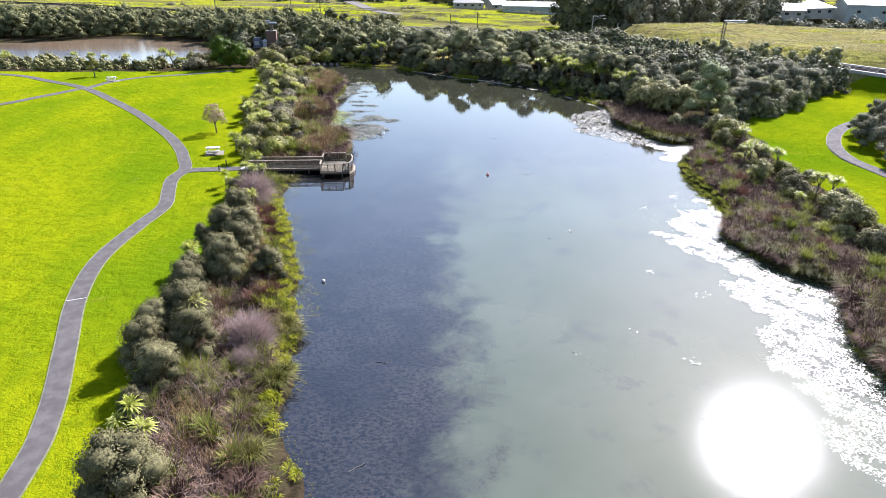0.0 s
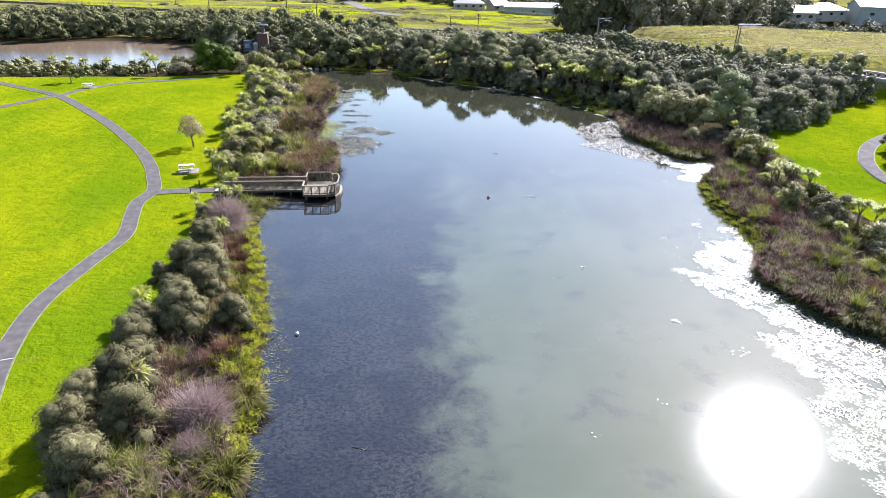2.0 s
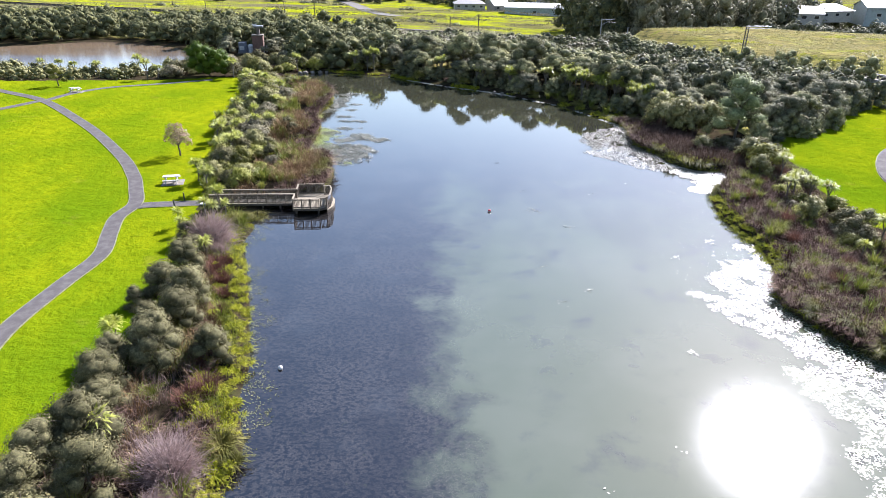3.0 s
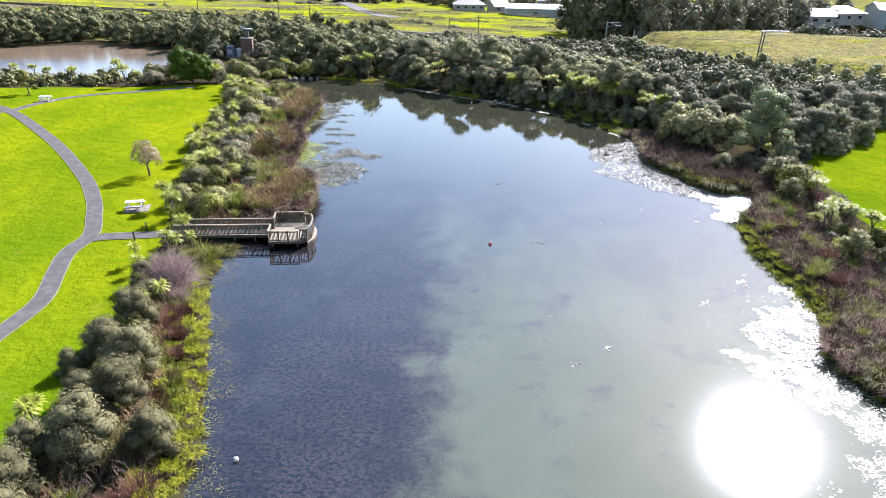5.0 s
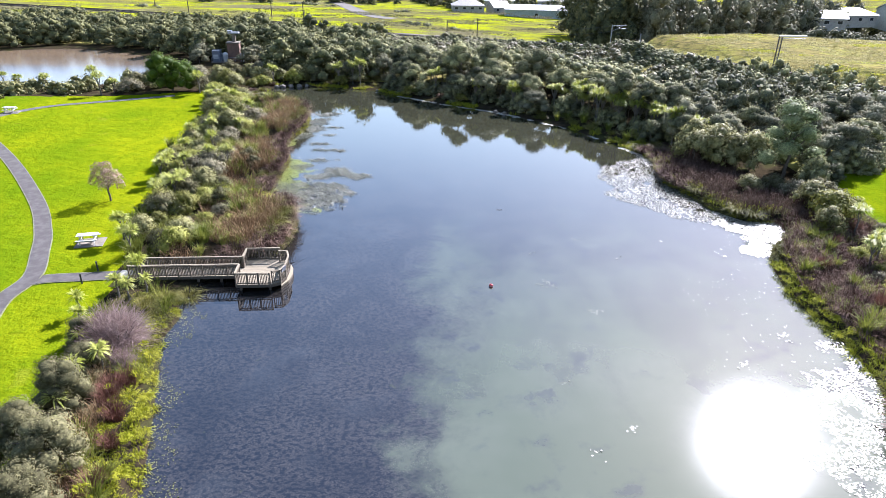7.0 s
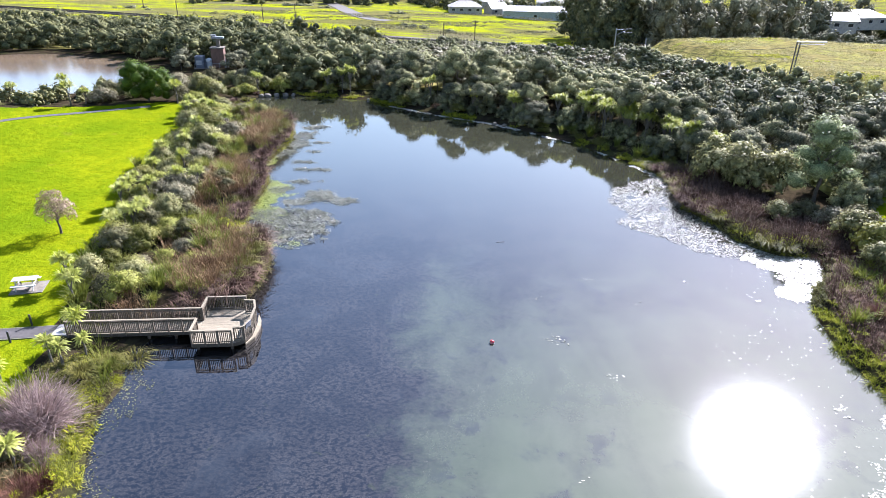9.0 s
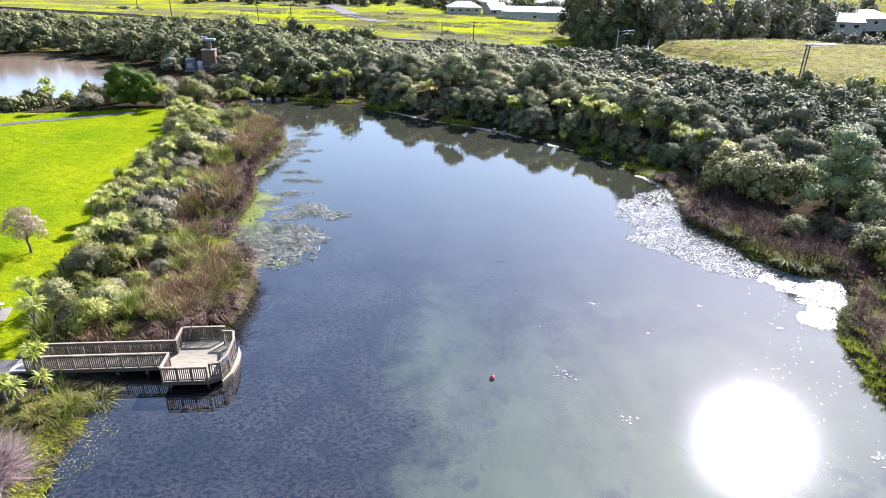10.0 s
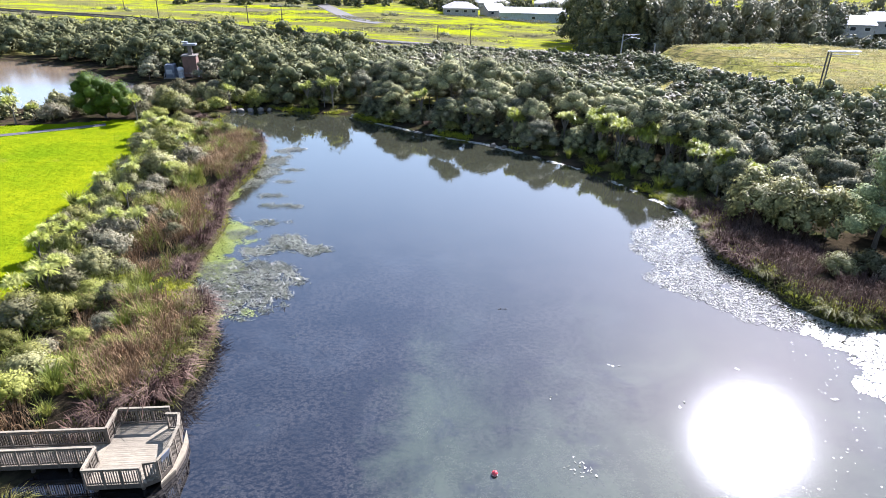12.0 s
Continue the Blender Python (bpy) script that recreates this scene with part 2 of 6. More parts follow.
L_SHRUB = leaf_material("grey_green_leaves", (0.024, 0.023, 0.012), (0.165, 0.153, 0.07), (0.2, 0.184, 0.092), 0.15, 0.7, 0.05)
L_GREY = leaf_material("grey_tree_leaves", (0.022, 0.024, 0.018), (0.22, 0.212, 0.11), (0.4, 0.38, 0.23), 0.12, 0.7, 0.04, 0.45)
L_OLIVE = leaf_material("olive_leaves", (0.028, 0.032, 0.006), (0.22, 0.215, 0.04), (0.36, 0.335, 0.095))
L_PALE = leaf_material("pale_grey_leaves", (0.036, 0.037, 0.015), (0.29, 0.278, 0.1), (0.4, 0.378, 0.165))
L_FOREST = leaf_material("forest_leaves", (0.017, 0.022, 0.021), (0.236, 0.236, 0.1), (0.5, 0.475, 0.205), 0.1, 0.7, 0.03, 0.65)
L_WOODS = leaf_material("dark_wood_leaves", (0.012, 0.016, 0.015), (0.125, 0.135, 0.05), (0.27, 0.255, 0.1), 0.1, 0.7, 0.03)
L_ROUND = leaf_material("bright_green_leaves", (0.022, 0.04, 0.005), (0.1, 0.155, 0.013), (0.17, 0.25, 0.028))
L_LIME = leaf_material("yellow_green_leaves", (0.1, 0.11, 0.015), (0.33, 0.34, 0.06), (0.48, 0.46, 0.15), 0.35)
L_MAUVE = leaf_material("purplish_grey_leaves", (0.032, 0.028, 0.018), (0.23, 0.205, 0.11), (0.36, 0.33, 0.2), 0.2, 0.6, 0.1)
L_CABBAGE = leaf_material("cabbage_tree_leaves", (0.16, 0.185, 0.02), (0.34, 0.36, 0.06), (0.5, 0.49, 0.2), 0.45, 0.4)
L_SEDGE = leaf_material("sedge_blades", (0.09, 0.11, 0.004), (0.33, 0.335, 0.012), (0.44, 0.42, 0.05), 0.4, 0.7, 0.06)
L_TUSSOCK = leaf_material("tussock_blades", (0.0421, 0.0482, 0.00843), (0.12, 0.114, 0.0211), (0.241, 0.205, 0.0602), 0.35)
L_REED = leaf_material("dry_reed_blades", (0.05, 0.03, 0.016), (0.235, 0.145, 0.072), (0.42, 0.3, 0.155), 0.15, 0.8, 0.05)
L_BROWN = leaf_material("dark_brown_reed_blades", (0.018, 0.011, 0.009), (0.105, 0.06, 0.044), (0.25, 0.175, 0.125), 0.1, 0.8, 0.04)
L_DEAD = leaf_material("dead_stems", (0.05, 0.032, 0.026), (0.224, 0.152, 0.128), (0.387, 0.3, 0.25), 0.2, 0.6)
L_FLAX = leaf_material("flax_blades", (0.045, 0.06, 0.008), (0.16, 0.185, 0.024), (0.33, 0.31, 0.07), 0.35)
L_RUST = leaf_material("rusty_leaves", (0.12, 0.07, 0.056), (0.25, 0.155, 0.125), (0.36, 0.27, 0.22), 0.3)
L_RUSSET = leaf_material("russet_blades", (0.05, 0.022, 0.016), (0.14, 0.065, 0.045), (0.24, 0.14, 0.1), 0.2, 0.7, 0.06)
L_TWIG = leaf_material("bare_twigs", (0.12, 0.08, 0.072), (0.28, 0.205, 0.185), (0.37, 0.3, 0.28), 0.3, 0.7)
L_DULL = leaf_material("grey_floating_weed", (0.03, 0.032, 0.02), (0.12, 0.12, 0.085), (0.23, 0.23, 0.175), 0.1, 0.5, 0.25)
L_FLOAT = leaf_material("floating_weed", (0.0241, 0.0301, 0.0132), (0.0602, 0.0632, 0.0271), (0.181, 0.181, 0.12), 0.1, 0.42, 0.5)
L_FILM = leaf_material("thin_weed_film", (0.05, 0.054, 0.024), (0.13, 0.135, 0.055), (0.22, 0.22, 0.11), 0.1, 0.9, 0.03)
L_SCUM = leaf_material("pale_scum", (0.241, 0.229, 0.181), (0.361, 0.343, 0.283), (0.452, 0.439, 0.385), 0.1, 0.4, 0.5)
L_DUCKWEED = leaf_material("floating_green_weed", (0.0843, 0.108, 0.012), (0.157, 0.181, 0.0241), (0.241, 0.253, 0.0602), 0.15, 0.4, 0.5)


# ---- plan ----
def spline(points, step=6, closed=False):
    """Points along a smooth line through the given ones."""
    p = [np.array(q, float) for q in points]
    n = len(p)
    out = []
    for i in range(n if closed else n - 1):
        a, b, c, d = (p[(i + k) % n] if closed else p[min(max(i + k, 0), n - 1)] for k in (-1, 0, 1, 2))
        for s in np.arange(step) / step:
            out.append(0.5 * (2 * b + (c - a) * s + (2 * a - 5 * b + 4 * c - d) * s ** 2 + (3 * b - 3 * c + d - a) * s ** 3))
    if not closed:
        out.append(p[-1])
    return np.array(out)


SHORE_WEST = [(-3, -45), (-4, -10), (-5.5, 12), (-7, 23), (-8.8, 26.4), (-9.8, 29), (-9.6, 32), (-10.5, 35.2), (-10.4, 38.3), (-11.8, 42), (-12.4, 46.5),
              (-13.8, 51), (-15.2, 55.8), (-17.2, 61.4), (-18.3, 65), (-18.2, 68), (-19.6, 71), (-16.6, 75.4), (-13.6, 78.6), (-13.4, 84.5), (-15, 88.5), (-17.4, 91.4),
              (-18.4, 96), (-18.6, 104), (-20.6, 110.5), (-19.9, 120.5), (-20.8, 127), (-23, 133), (-31.5, 143)]
SHORE_NORTH = [(-31, 150.5), (-23.6, 150.4), (-14.3, 149), (-10.4, 146.2), (-3.1, 141.3), (3.6, 136.6), (9.8, 133.3), (15.3, 128), (20.1, 123), (23.6, 117.7),
               (26.2, 113.2), (27.9, 109), (27.4, 102.5), (27.5, 98.4), (28.9, 94.8), (29.6, 91.2), (32, 88.3), (35.4, 87.8)]
SHORE_EAST = [(34, 84), (30.9, 80), (29.2, 73), (29.6, 66.7), (29.2, 61), (27.1, 55.8), (28.3, 51.5), (29.8, 48.3), (32.3, 45.4), (30.3, 40.6), (29, 36.9),
              (29, 33), (29, 20), (27, -10), (20, -45)]
POND = spline(SHORE_WEST + SHORE_NORTH + SHORE_EAST, 5, True)
LAKE_LINE = spline([(-160, 152), (-104, 149), (-76, 146), (-58, 152), (-53, 167), (-62, 175), (-76, 187), (-97, 192), (-120, 180), (-165, 178)], 5, True)
LAWN_EDGE = spline([(-13, -20), (-16, 12), (-18.2, 23.4), (-20.4, 30), (-21.5, 35.3), (-21.6, 42), (-22.5, 50), (-23.6, 59.6), (-26.5, 72.2), (-29.7, 87),
                    (-35, 104.6), (-35.5, 118.4), (-42, 140)], 5)
EAST_EDGE = spline([(45, -20), (44, 20), (42, 40), (42.5, 57), (42.8, 66), (42, 74), (43.5, 83), (44.5, 90), (43.5, 97)], 5)
RAIL_LINE = spline([(112, 80), (96, 105), (79, 129), (64, 152), (48, 195), (20, 228), (-20, 250), (-90, 288), (-190, 320), (-420, 380)], 6)
RAIL_Z = [(80, 4.4), (105, 4.6), (129, 4.6), (152, 4.4), (195, 2.2), (228, -0.8), (250, -1.8), (288, -1.6), (320, -1.2), (380, -1)]


def line_distance(x, y, line, closed=False):
    """Distance to a line, and the number of crossings to the east when it is closed."""
    best = np.full(x.shape, 1e9)
    odd = np.zeros(x.shape, bool)
    pts = np.vstack([line, line[:1]]) if closed else line
    for (ax, ay), (bx, by) in zip(pts[:-1], pts[1:]):
        dx, dy = bx - ax, by - ay
        s = np.clip(((x - ax) * dx + (y - ay) * dy) / (dx * dx + dy * dy + 1e-9), 0, 1)
        best = np.minimum(best, np.hypot(x - ax - s * dx, y - ay - s * dy))
        if closed:
            odd ^= ((ay > y) != (by > y)) & (x < dx * (y - ay) / (dy if dy else 1e-9) + ax)
    return np.where(odd, -best, best) if closed else best


def smooth(a, b, v):
    s = np.clip((v - a) / (b - a), 0, 1)
    return s * s * (3 - 2 * s)


def height(x, y):
    """Ground height over the plan."""
    x, y = np.asarray(x, float), np.asarray(y, float)
    d = line_distance(x, y, POND, True)
    lake = line_distance(x, y, LAKE_LINE, True)
    z = 0.1 + 0.4 * (1 - np.exp(-np.maximum(d, 0) / 3.0))
    # peaty headlands stand up steeply out of the water
    head = np.where(x < 5, np.interp(y, [74, 76.5, 88, 90, 97, 99, 104, 107, 113, 116, 132, 136], [0, 1.0, 1.0, 0, 0, 0.8, 0.8, 0.3, 0.4, 1.1, 1.1, 0]),
                    np.interp(y, [20, 28, 58, 62, 70, 80, 86, 90, 104, 112], [0, 0.6, 0.6, 0.35, 0.35, 0.7, 0.7, 0.7, 0.7, 0]))
    z += head * smooth(-0.1, 0.75, d) * (1 - smooth(4.0, 7.5, d))
    z += 0.024 * np.clip(-x - 26 - 0.12 * (y - 40), 0, 45) * (1 - smooth(118, 142, y))
    z += 0.03 * np.clip(x - 36, 0, 25)
    z += 0.12 * np.sin(x * 0.21 + 1.3) * np.sin(y * 0.17) * smooth(4, 12, d)
    z -= smooth(165, 260, y) * (2.4 + 0.045 * np.clip(x + 20, 0, 90))
    r = np.minimum(np.hypot((x - 108) / 64, (y - 172) / 34), np.hypot((x - 72) / 36, (y - 190) / 17))
    top = 4.9 + 0.012 * (y - 150) + 0.35 * np.sin(x * 0.09) * np.sin(y * 0.13 + 1)
    w = 1 - smooth(0.68, 1.06, r)
    z = z * (1 - w) + top * w
    rail = line_distance(x, y, RAIL_LINE)
    rz = np.interp(y, [q[0] for q in RAIL_Z], [q[1] for q in RAIL_Z])
    w = 1 - smooth(2.6, 9.0, rail)
    z = z * (1 - w) + np.maximum(rz - 0.2, -6) * w
    z = np.where(lake < 14, z * smooth(0, 14, lake) + 0.25 * (1 - smooth(0, 14, lake)), z)
    z = np.where(lake < 0, np.maximum(-0.9, 0.2 + lake * 0.2), z)
    z = np.where(d < 0, np.maximum(-1.2, 0.1 + d * 0.45), z)
    return z


def ground(x, y):
    return float(height(np.array([x]), np.array([y]))[0])


# ---- mesh helpers ----
def mesh_np(name, verts, faces, mats, smooth_faces=False, index=None, normals=None):
    """A mesh from arrays: verts (n, 3), faces (m, 3) or (m, 4)."""
    me = bpy.data.meshes.new(name)
    verts, faces = np.asarray(verts, np.float32), np.asarray(faces, np.int32)
    k = faces.shape[1]
    me.vertices.add(len(verts))
    me.vertices.foreach_set("co", verts.ravel())
    me.loops.add(faces.size)
    me.loops.foreach_set("vertex_index", faces.ravel())
    me.polygons.add(len(faces))
    me.polygons.foreach_set("loop_start", np.arange(len(faces), dtype=np.int32) * k)
    me.polygons.foreach_set("loop_total", np.full(len(faces), k, np.int32))
    for m in (mats if isinstance(mats, (list, tuple)) else [mats]):
        me.materials.append(m)
    if index is not None:
        me.polygons.foreach_set("material_index", np.asarray(index, np.int32))
    me.polygons.foreach_set("use_smooth", np.full(len(faces), smooth_faces))
    me.update(calc_edges=True)
    if normals is not None:
        me.polygons.foreach_set("use_smooth", np.full(len(faces), True))
        me.normals_split_custom_set_from_vertices(normals)
    return me


def part(name, data, parent=None, label="", at=None):
    """Links a mesh as one object, under a thing or a part."""
    ob = new(name, data)
    ob.parent = parent
    if at is not None:
        ob.matrix_basis = at
    return tagged(ob, label)


class Shape:
    """Gathers boxes, tubes and rings into one bmesh."""

    def __init__(self):
        self.bm = bmesh.new()

    def box(self, cx, cy, cz, sx, sy, sz, turn=0.0, bevel=0.0, m=None):
        t = (m or Matrix()) @ Matrix.Translation((cx, cy, cz)) @ Matrix.Rotation(turn, 4, "Z") @ Matrix.Diagonal((sx, sy, sz, 1))
        made = bmesh.ops.create_cube(self.bm, size=1.0, matrix=t)["verts"]
        if bevel:
            edges = list({e for v in made for e in v.link_edges})
            bmesh.ops.bevel(self.bm, geom=edges, offset=bevel, segments=1, affect="EDGES")
        return self

    def tube(self, a, b, r0, r1=None, sides=8):
        a, b = Vector(a), Vector(b)
        d = b - a
        m = Matrix.Translation((a + b) / 2) @ d.to_track_quat("Z", "Y").to_matrix().to_4x4()
        bmesh.ops.create_cone(self.bm, cap_ends=True, segments=sides, radius1=r0, radius2=r0 if r1 is None else r1, depth=d.length, matrix=m)
        return self

    def ball(self, c, r, squash=1.0, detail=2):
        bmesh.ops.create_icosphere(self.bm, subdivisions=detail, radius=r, matrix=Matrix.Translation(c) @ Matrix.Diagonal((1, 1, squash, 1)))
        return self

    def poly(self, pts, z0, z1):
        """A prism over a plan outline."""
        lo = [self.bm.verts.new((x, y, z0)) for x, y in pts]
        hi = [self.bm.verts.new((x, y, z1)) for x, y in pts]
        self.bm.faces.new(lo[::-1])
        self.bm.faces.new(hi)
        for i in range(len(pts)):
            j = (i + 1) % len(pts)
            self.bm.faces.new((lo[i], lo[j], hi[j], hi[i]))
        return self

    def mesh(self, name, mat, smooth_faces=False):
        bmesh.ops.recalc_face_normals(self.bm, faces=self.bm.faces)
        me = bpy.data.meshes.new(name)
        self.bm.to_mesh(me)
        self.bm.free()
        me.materials.append(mat)
        if smooth_faces:
            me.polygons.foreach_set("use_smooth", np.ones(len(me.polygons), bool))
        return me


# ---- ground and water ----
def axis(stops):
    """Grid lines: (from, to, spacing) stretches one after another."""
    out = []
    for a, b, s in stops:
        out.extend(np.linspace(a, b, max(2, int(round((b - a) / s)) + 1))[:-1])
    return np.array(out + [stops[-1][1]])


def inside(x, y, line):
    return line_distance(x, y, line, True) < 0


def build_ground():
    gx = axis([(-2500, -400, 150), (-400, -130, 9), (-130, -50, 2.0), (-50, -26, 0.85), (-26, -5, 0.55), (-5, 24, 1.0), (24, 42, 0.55), (42, 52, 0.85), (52, 130, 2.0), (130, 400, 9), (400, 2500, 150)])
    gy = axis([(-2500, -100, 150), (-100, 10, 6), (10, 70, 0.85), (70, 136, 0.6), (136, 155, 0.85), (155, 200, 2.0), (200, 420, 6), (420, 2500, 150)])
    x, y = np.meshgrid(gx, gy)
    z = height(x.ravel(), y.ravel())
    nx, ny = len(gx), len(gy)
    i = (np.arange(ny - 1)[:, None] * nx + np.arange(nx - 1)[None, :]).ravel()
    faces = np.stack([i, i + 1, i + nx + 1, i + nx], 1)
    verts = np.stack([x.ravel(), y.ravel(), z], 1)
    c = verts[faces].mean(1)
    cx, cy = c[:, 0], c[:, 1]
    edge = np.interp(cy, LAWN_EDGE[:, 1], LAWN_EDGE[:, 0])
    east = np.interp(cy, EAST_EDGE[:, 1], EAST_EDGE[:, 0])
    kind = np.full(len(faces), 1)
    kind[(cy > 205)] = 2
    far = np.interp(cx, [-130, -92, -80, -70, -56, -42], [134, 133, 132.5, 135, 138, 142])
    kind[(cx < edge + 1.6) & (cy < far) & (cx > -400)] = 0
    kind[(cx > east) & (cx < 90) & (cy < 122 - 0.0 * cx) & (cy < 66 + (cx - 24) * 1.25 + 4)] = 0
    wild = (cx > edge + 1.6) & (cx < east) & (cy < 155)
    kind[wild] = 3
    kind[(cy >= far) & (cx < -36) & (cy < 200)] = 3
    ob = new("ground", mesh_np("ground", verts, faces, [LAWN, ROUGH, FIELD, SOIL], True, kind))
    tagged(ob, "bright mown lawns, leaf-littered banks and rough fields", "ground", kind="structure")


def sheet(name, line, z, grow, mat, label):
    c = line.mean(0)
    pts = [(c[0] + (p[0] - c[0]) * grow, c[1] + (p[1] - c[1]) * grow) for p in line]
    bm = bmesh.new()
    f = bm.faces.new([bm.verts.new((px, py, z)) for px, py in pts])
    bmesh.ops.triangulate(bm, faces=[f])
    me = bpy.data.meshes.new(name)
    bm.to_mesh(me)
    bm.free()
    if me.polygons[0].normal.z < 0:
        me.flip_normals()
    me.materials.append(mat)
    return tagged(new(name, me), label, "water", kind="structure")


build_ground()
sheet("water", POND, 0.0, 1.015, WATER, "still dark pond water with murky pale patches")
sheet("water", LAKE_LINE, 0.02, 1.01, LAKE, "shallow brown muddy lake behind the lawn")


def ribbon(name, line, width, lift, mat, side=0.0, depth=0.12):
    """A strip that lies on the ground along a line, with a real edge."""
    t = np.gradient(line, axis=0)
    t /= np.linalg.norm(t, axis=1)[:, None]
    nrm = np.stack([-t[:, 1], t[:, 0]], 1)
    mid = line + nrm * side
    l, r = mid + nrm * width / 2, mid - nrm * width / 2
    zl, zr = height(l[:, 0], l[:, 1]) + lift, height(r[:, 0], r[:, 1]) + lift
    zm = np.maximum(zl, zr)
    rows = [np.column_stack([l, zm - depth]), np.column_stack([l, zm]), np.column_stack([r, zm]), np.column_stack([r, zm - depth])]
    n = len(line)
    v = np.vstack(rows)
    i = np.arange(n - 1)
    f = np.vstack([np.stack([k * n + i, k * n + i + 1, (k + 1) * n + i + 1, (k + 1) * n + i], 1) for k in range(3)])
    return mesh_np(name, v, f[:, ::-1], mat, False)


def footpath(line, width, label):
    ob = tagged(new("path", ribbon("path", line, width, 0.05, ASPHALT)), label, "footpath", kind="structure")
    part("edging", ribbon("edging", line, 0.08, 0.06, KERB, width / 2 + 0.041), ob, "pale concrete edging strip")
    part("edging", ribbon("edging", line, 0.08, 0.06, KERB, -width / 2 - 0.041), ob, "pale concrete edging strip")
    return ob


MAIN_PATH = spline([(-19, -10), (-20, 8), (-21.3, 22.9), (-22.6, 28.4), (-25.1, 34.5), (-27.8, 41.1), (-29.4, 47.8), (-29.4, 55), (-29.2, 60.6), (-30.6, 65.2), (-31.6, 68.8), (-31.5, 72.4), (-33.2, 76.4), (-35.6, 81),
                    (-40.8, 88.6), (-52.7, 102.4), (-65.7, 114.8), (-76.5, 121), (-88.3, 126), (-120, 131)], 8)
footpath(MAIN_PATH, 1.35, "grey asphalt footpath winding over the lawn")
footpath(spline([(-31.2, 71.6), (-30, 72.2), (-27.5, 72.6), (-23.5, 73.3), (-21.5, 73.5)], 8), 1.3, "short asphalt branch path to the jetty")
footpath(spline([(-65.2, 114.9), (-64, 120.8), (-60.5, 128.1), (-53, 134), (-46, 138)], 8), 1.2, "asphalt branch path along the far lawn")
footpath(spline([(-66.2, 114.2), (-68.8, 106.9), (-72, 99), (-80, 92), (-95, 86)], 8), 1.2, "asphalt branch path down the lawn")
footpath(spline([(71, 102), (66, 99.4), (58.6, 93.2), (53.8, 86), (52, 79.5), (52.6, 74), (54, 66), (58, 55)], 8), 1.7, "pale path curving behind the bushes")


# ---- plants ----
rng = np.random.default_rng(7)


def unit(v):
    return v / (np.linalg.norm(v, axis=-1, keepdims=True) + 1e-9)


def leaf_quads(p, n, length, width, r, droop=0.0):
    """Pointed leaf blades at p, facing n with some scatter."""
    k = len(p)
    nn = unit(unit(n) + r.normal(0, 0.34, (k, 3)))
    u = unit(np.cross(nn, r.normal(0, 1, (k, 3))))
    u[:, 2] -= droop
    v = np.cross(nn, unit(u))
    ln = (length * r.uniform(0.6, 1.3, k))[:, None]
    wd = (width * r.uniform(0.7, 1.2, k))[:, None]
    verts = np.stack([p - u * ln * 0.5, p - v * wd * 0.5 + nn * wd * 0.12, p + u * ln * 0.5, p + v * wd * 0.5 + nn * wd * 0.12], 1).reshape(-1, 3)
    return verts, np.arange(4 * k).reshape(-1, 4)


def join(pieces):
    vs, fs, o = [], [], 0
    for v, f in pieces:
        vs.append(v)
        fs.append(f + o)
        o += len(v)
    return np.vstack(vs), np.vstack(fs)


_ball = bmesh.new()
bmesh.ops.create_icosphere(_ball, subdivisions=1, radius=1.0)
BALL_V = np.array([v.co[:] for v in _ball.verts])
BALL_F = np.array([[v.index for v in f.verts] for f in _ball.faces])
_ball.free()


def crown(lobes, count, length, width, r, core=0.8, droop=0.0, fill=0.2, loose=0.0):
    """A crown of leaf sprays over several uneven lobes, each round a leafy middle."""
    area = np.array([lr[0] * lr[1] for _, lr in lobes]) ** 1.0
    share = (area / area.sum() * count).astype(int) + 1
    pieces, tris, bent, core_bent = [], [], [], []
    middle = np.mean([q for q, _ in lobes], 0)
    for (c, lr), k in zip(lobes, share):
        c, lr = np.array(c), np.array(lr)
        d = unit(r.normal(0, 1, (k, 3)))
        d[:, 2] = np.where(d[:, 2] < -0.55, -d[:, 2], d[:, 2])
        # clumps: the surface swells and dips
        swell = 1 + 0.13 * np.sin(d[:, 0] * 7 + c[0] * 3) * np.sin(d[:, 1] * 6 + c[1] * 5) + 0.1 * np.sin(d[:, 2] * 9 + c[2])
        depth = np.where(r.random(k) < fill, r.uniform(0.7, 0.95, k), r.uniform(0.93, 1.1, k)) + loose * np.abs(r.normal(0, 1, k))
        p = c + d * lr * (swell * depth)[:, None]
        keep = np.ones(k, bool)
        for c2, lr2 in lobes:
            if c2 is not c:
                q = (p - np.array(c2)) / np.array(lr2)
                keep &= ~((q ** 2).sum(1) < 0.5)
        p, d = p[keep], d[keep]
        if len(p):
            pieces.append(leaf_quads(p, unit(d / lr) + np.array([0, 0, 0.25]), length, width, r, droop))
            # leaves take the light as the clump's surface does, with some scatter
            bend = unit(unit(d / lr) + 0.35 * unit(p - middle) + np.array([0, 0, 0.12]) + r.normal(0, 0.17, (len(p), 3)))
            bent.append(np.repeat(bend, 4, 0))
        bv = BALL_V * (1 + 0.16 * np.sin(BALL_V[:, :1] * 5 + c[0]) * np.sin(BALL_V[:, 1:2] * 6 + c[1] * 2))
        tris.append((c + bv * lr * core, BALL_F))
        core_bent.append(unit(BALL_V / lr))
    v, f = join(pieces)
    tv, tf = join(tris)
    # the core's triangles get a corner at an edge's middle so that all faces are four-sided
    cn = np.vstack(core_bent)
    tq = np.column_stack([tf, len(tv) + np.arange(len(tf))])
    allv, allf = join([(v, f), (np.vstack([tv, (tv[tf[:, 2]] + tv[tf[:, 0]]) / 2]), tq)])
    return allv, allf, np.vstack(bent + [cn, unit(cn[tf[:, 2]] + cn[tf[:, 0]])])


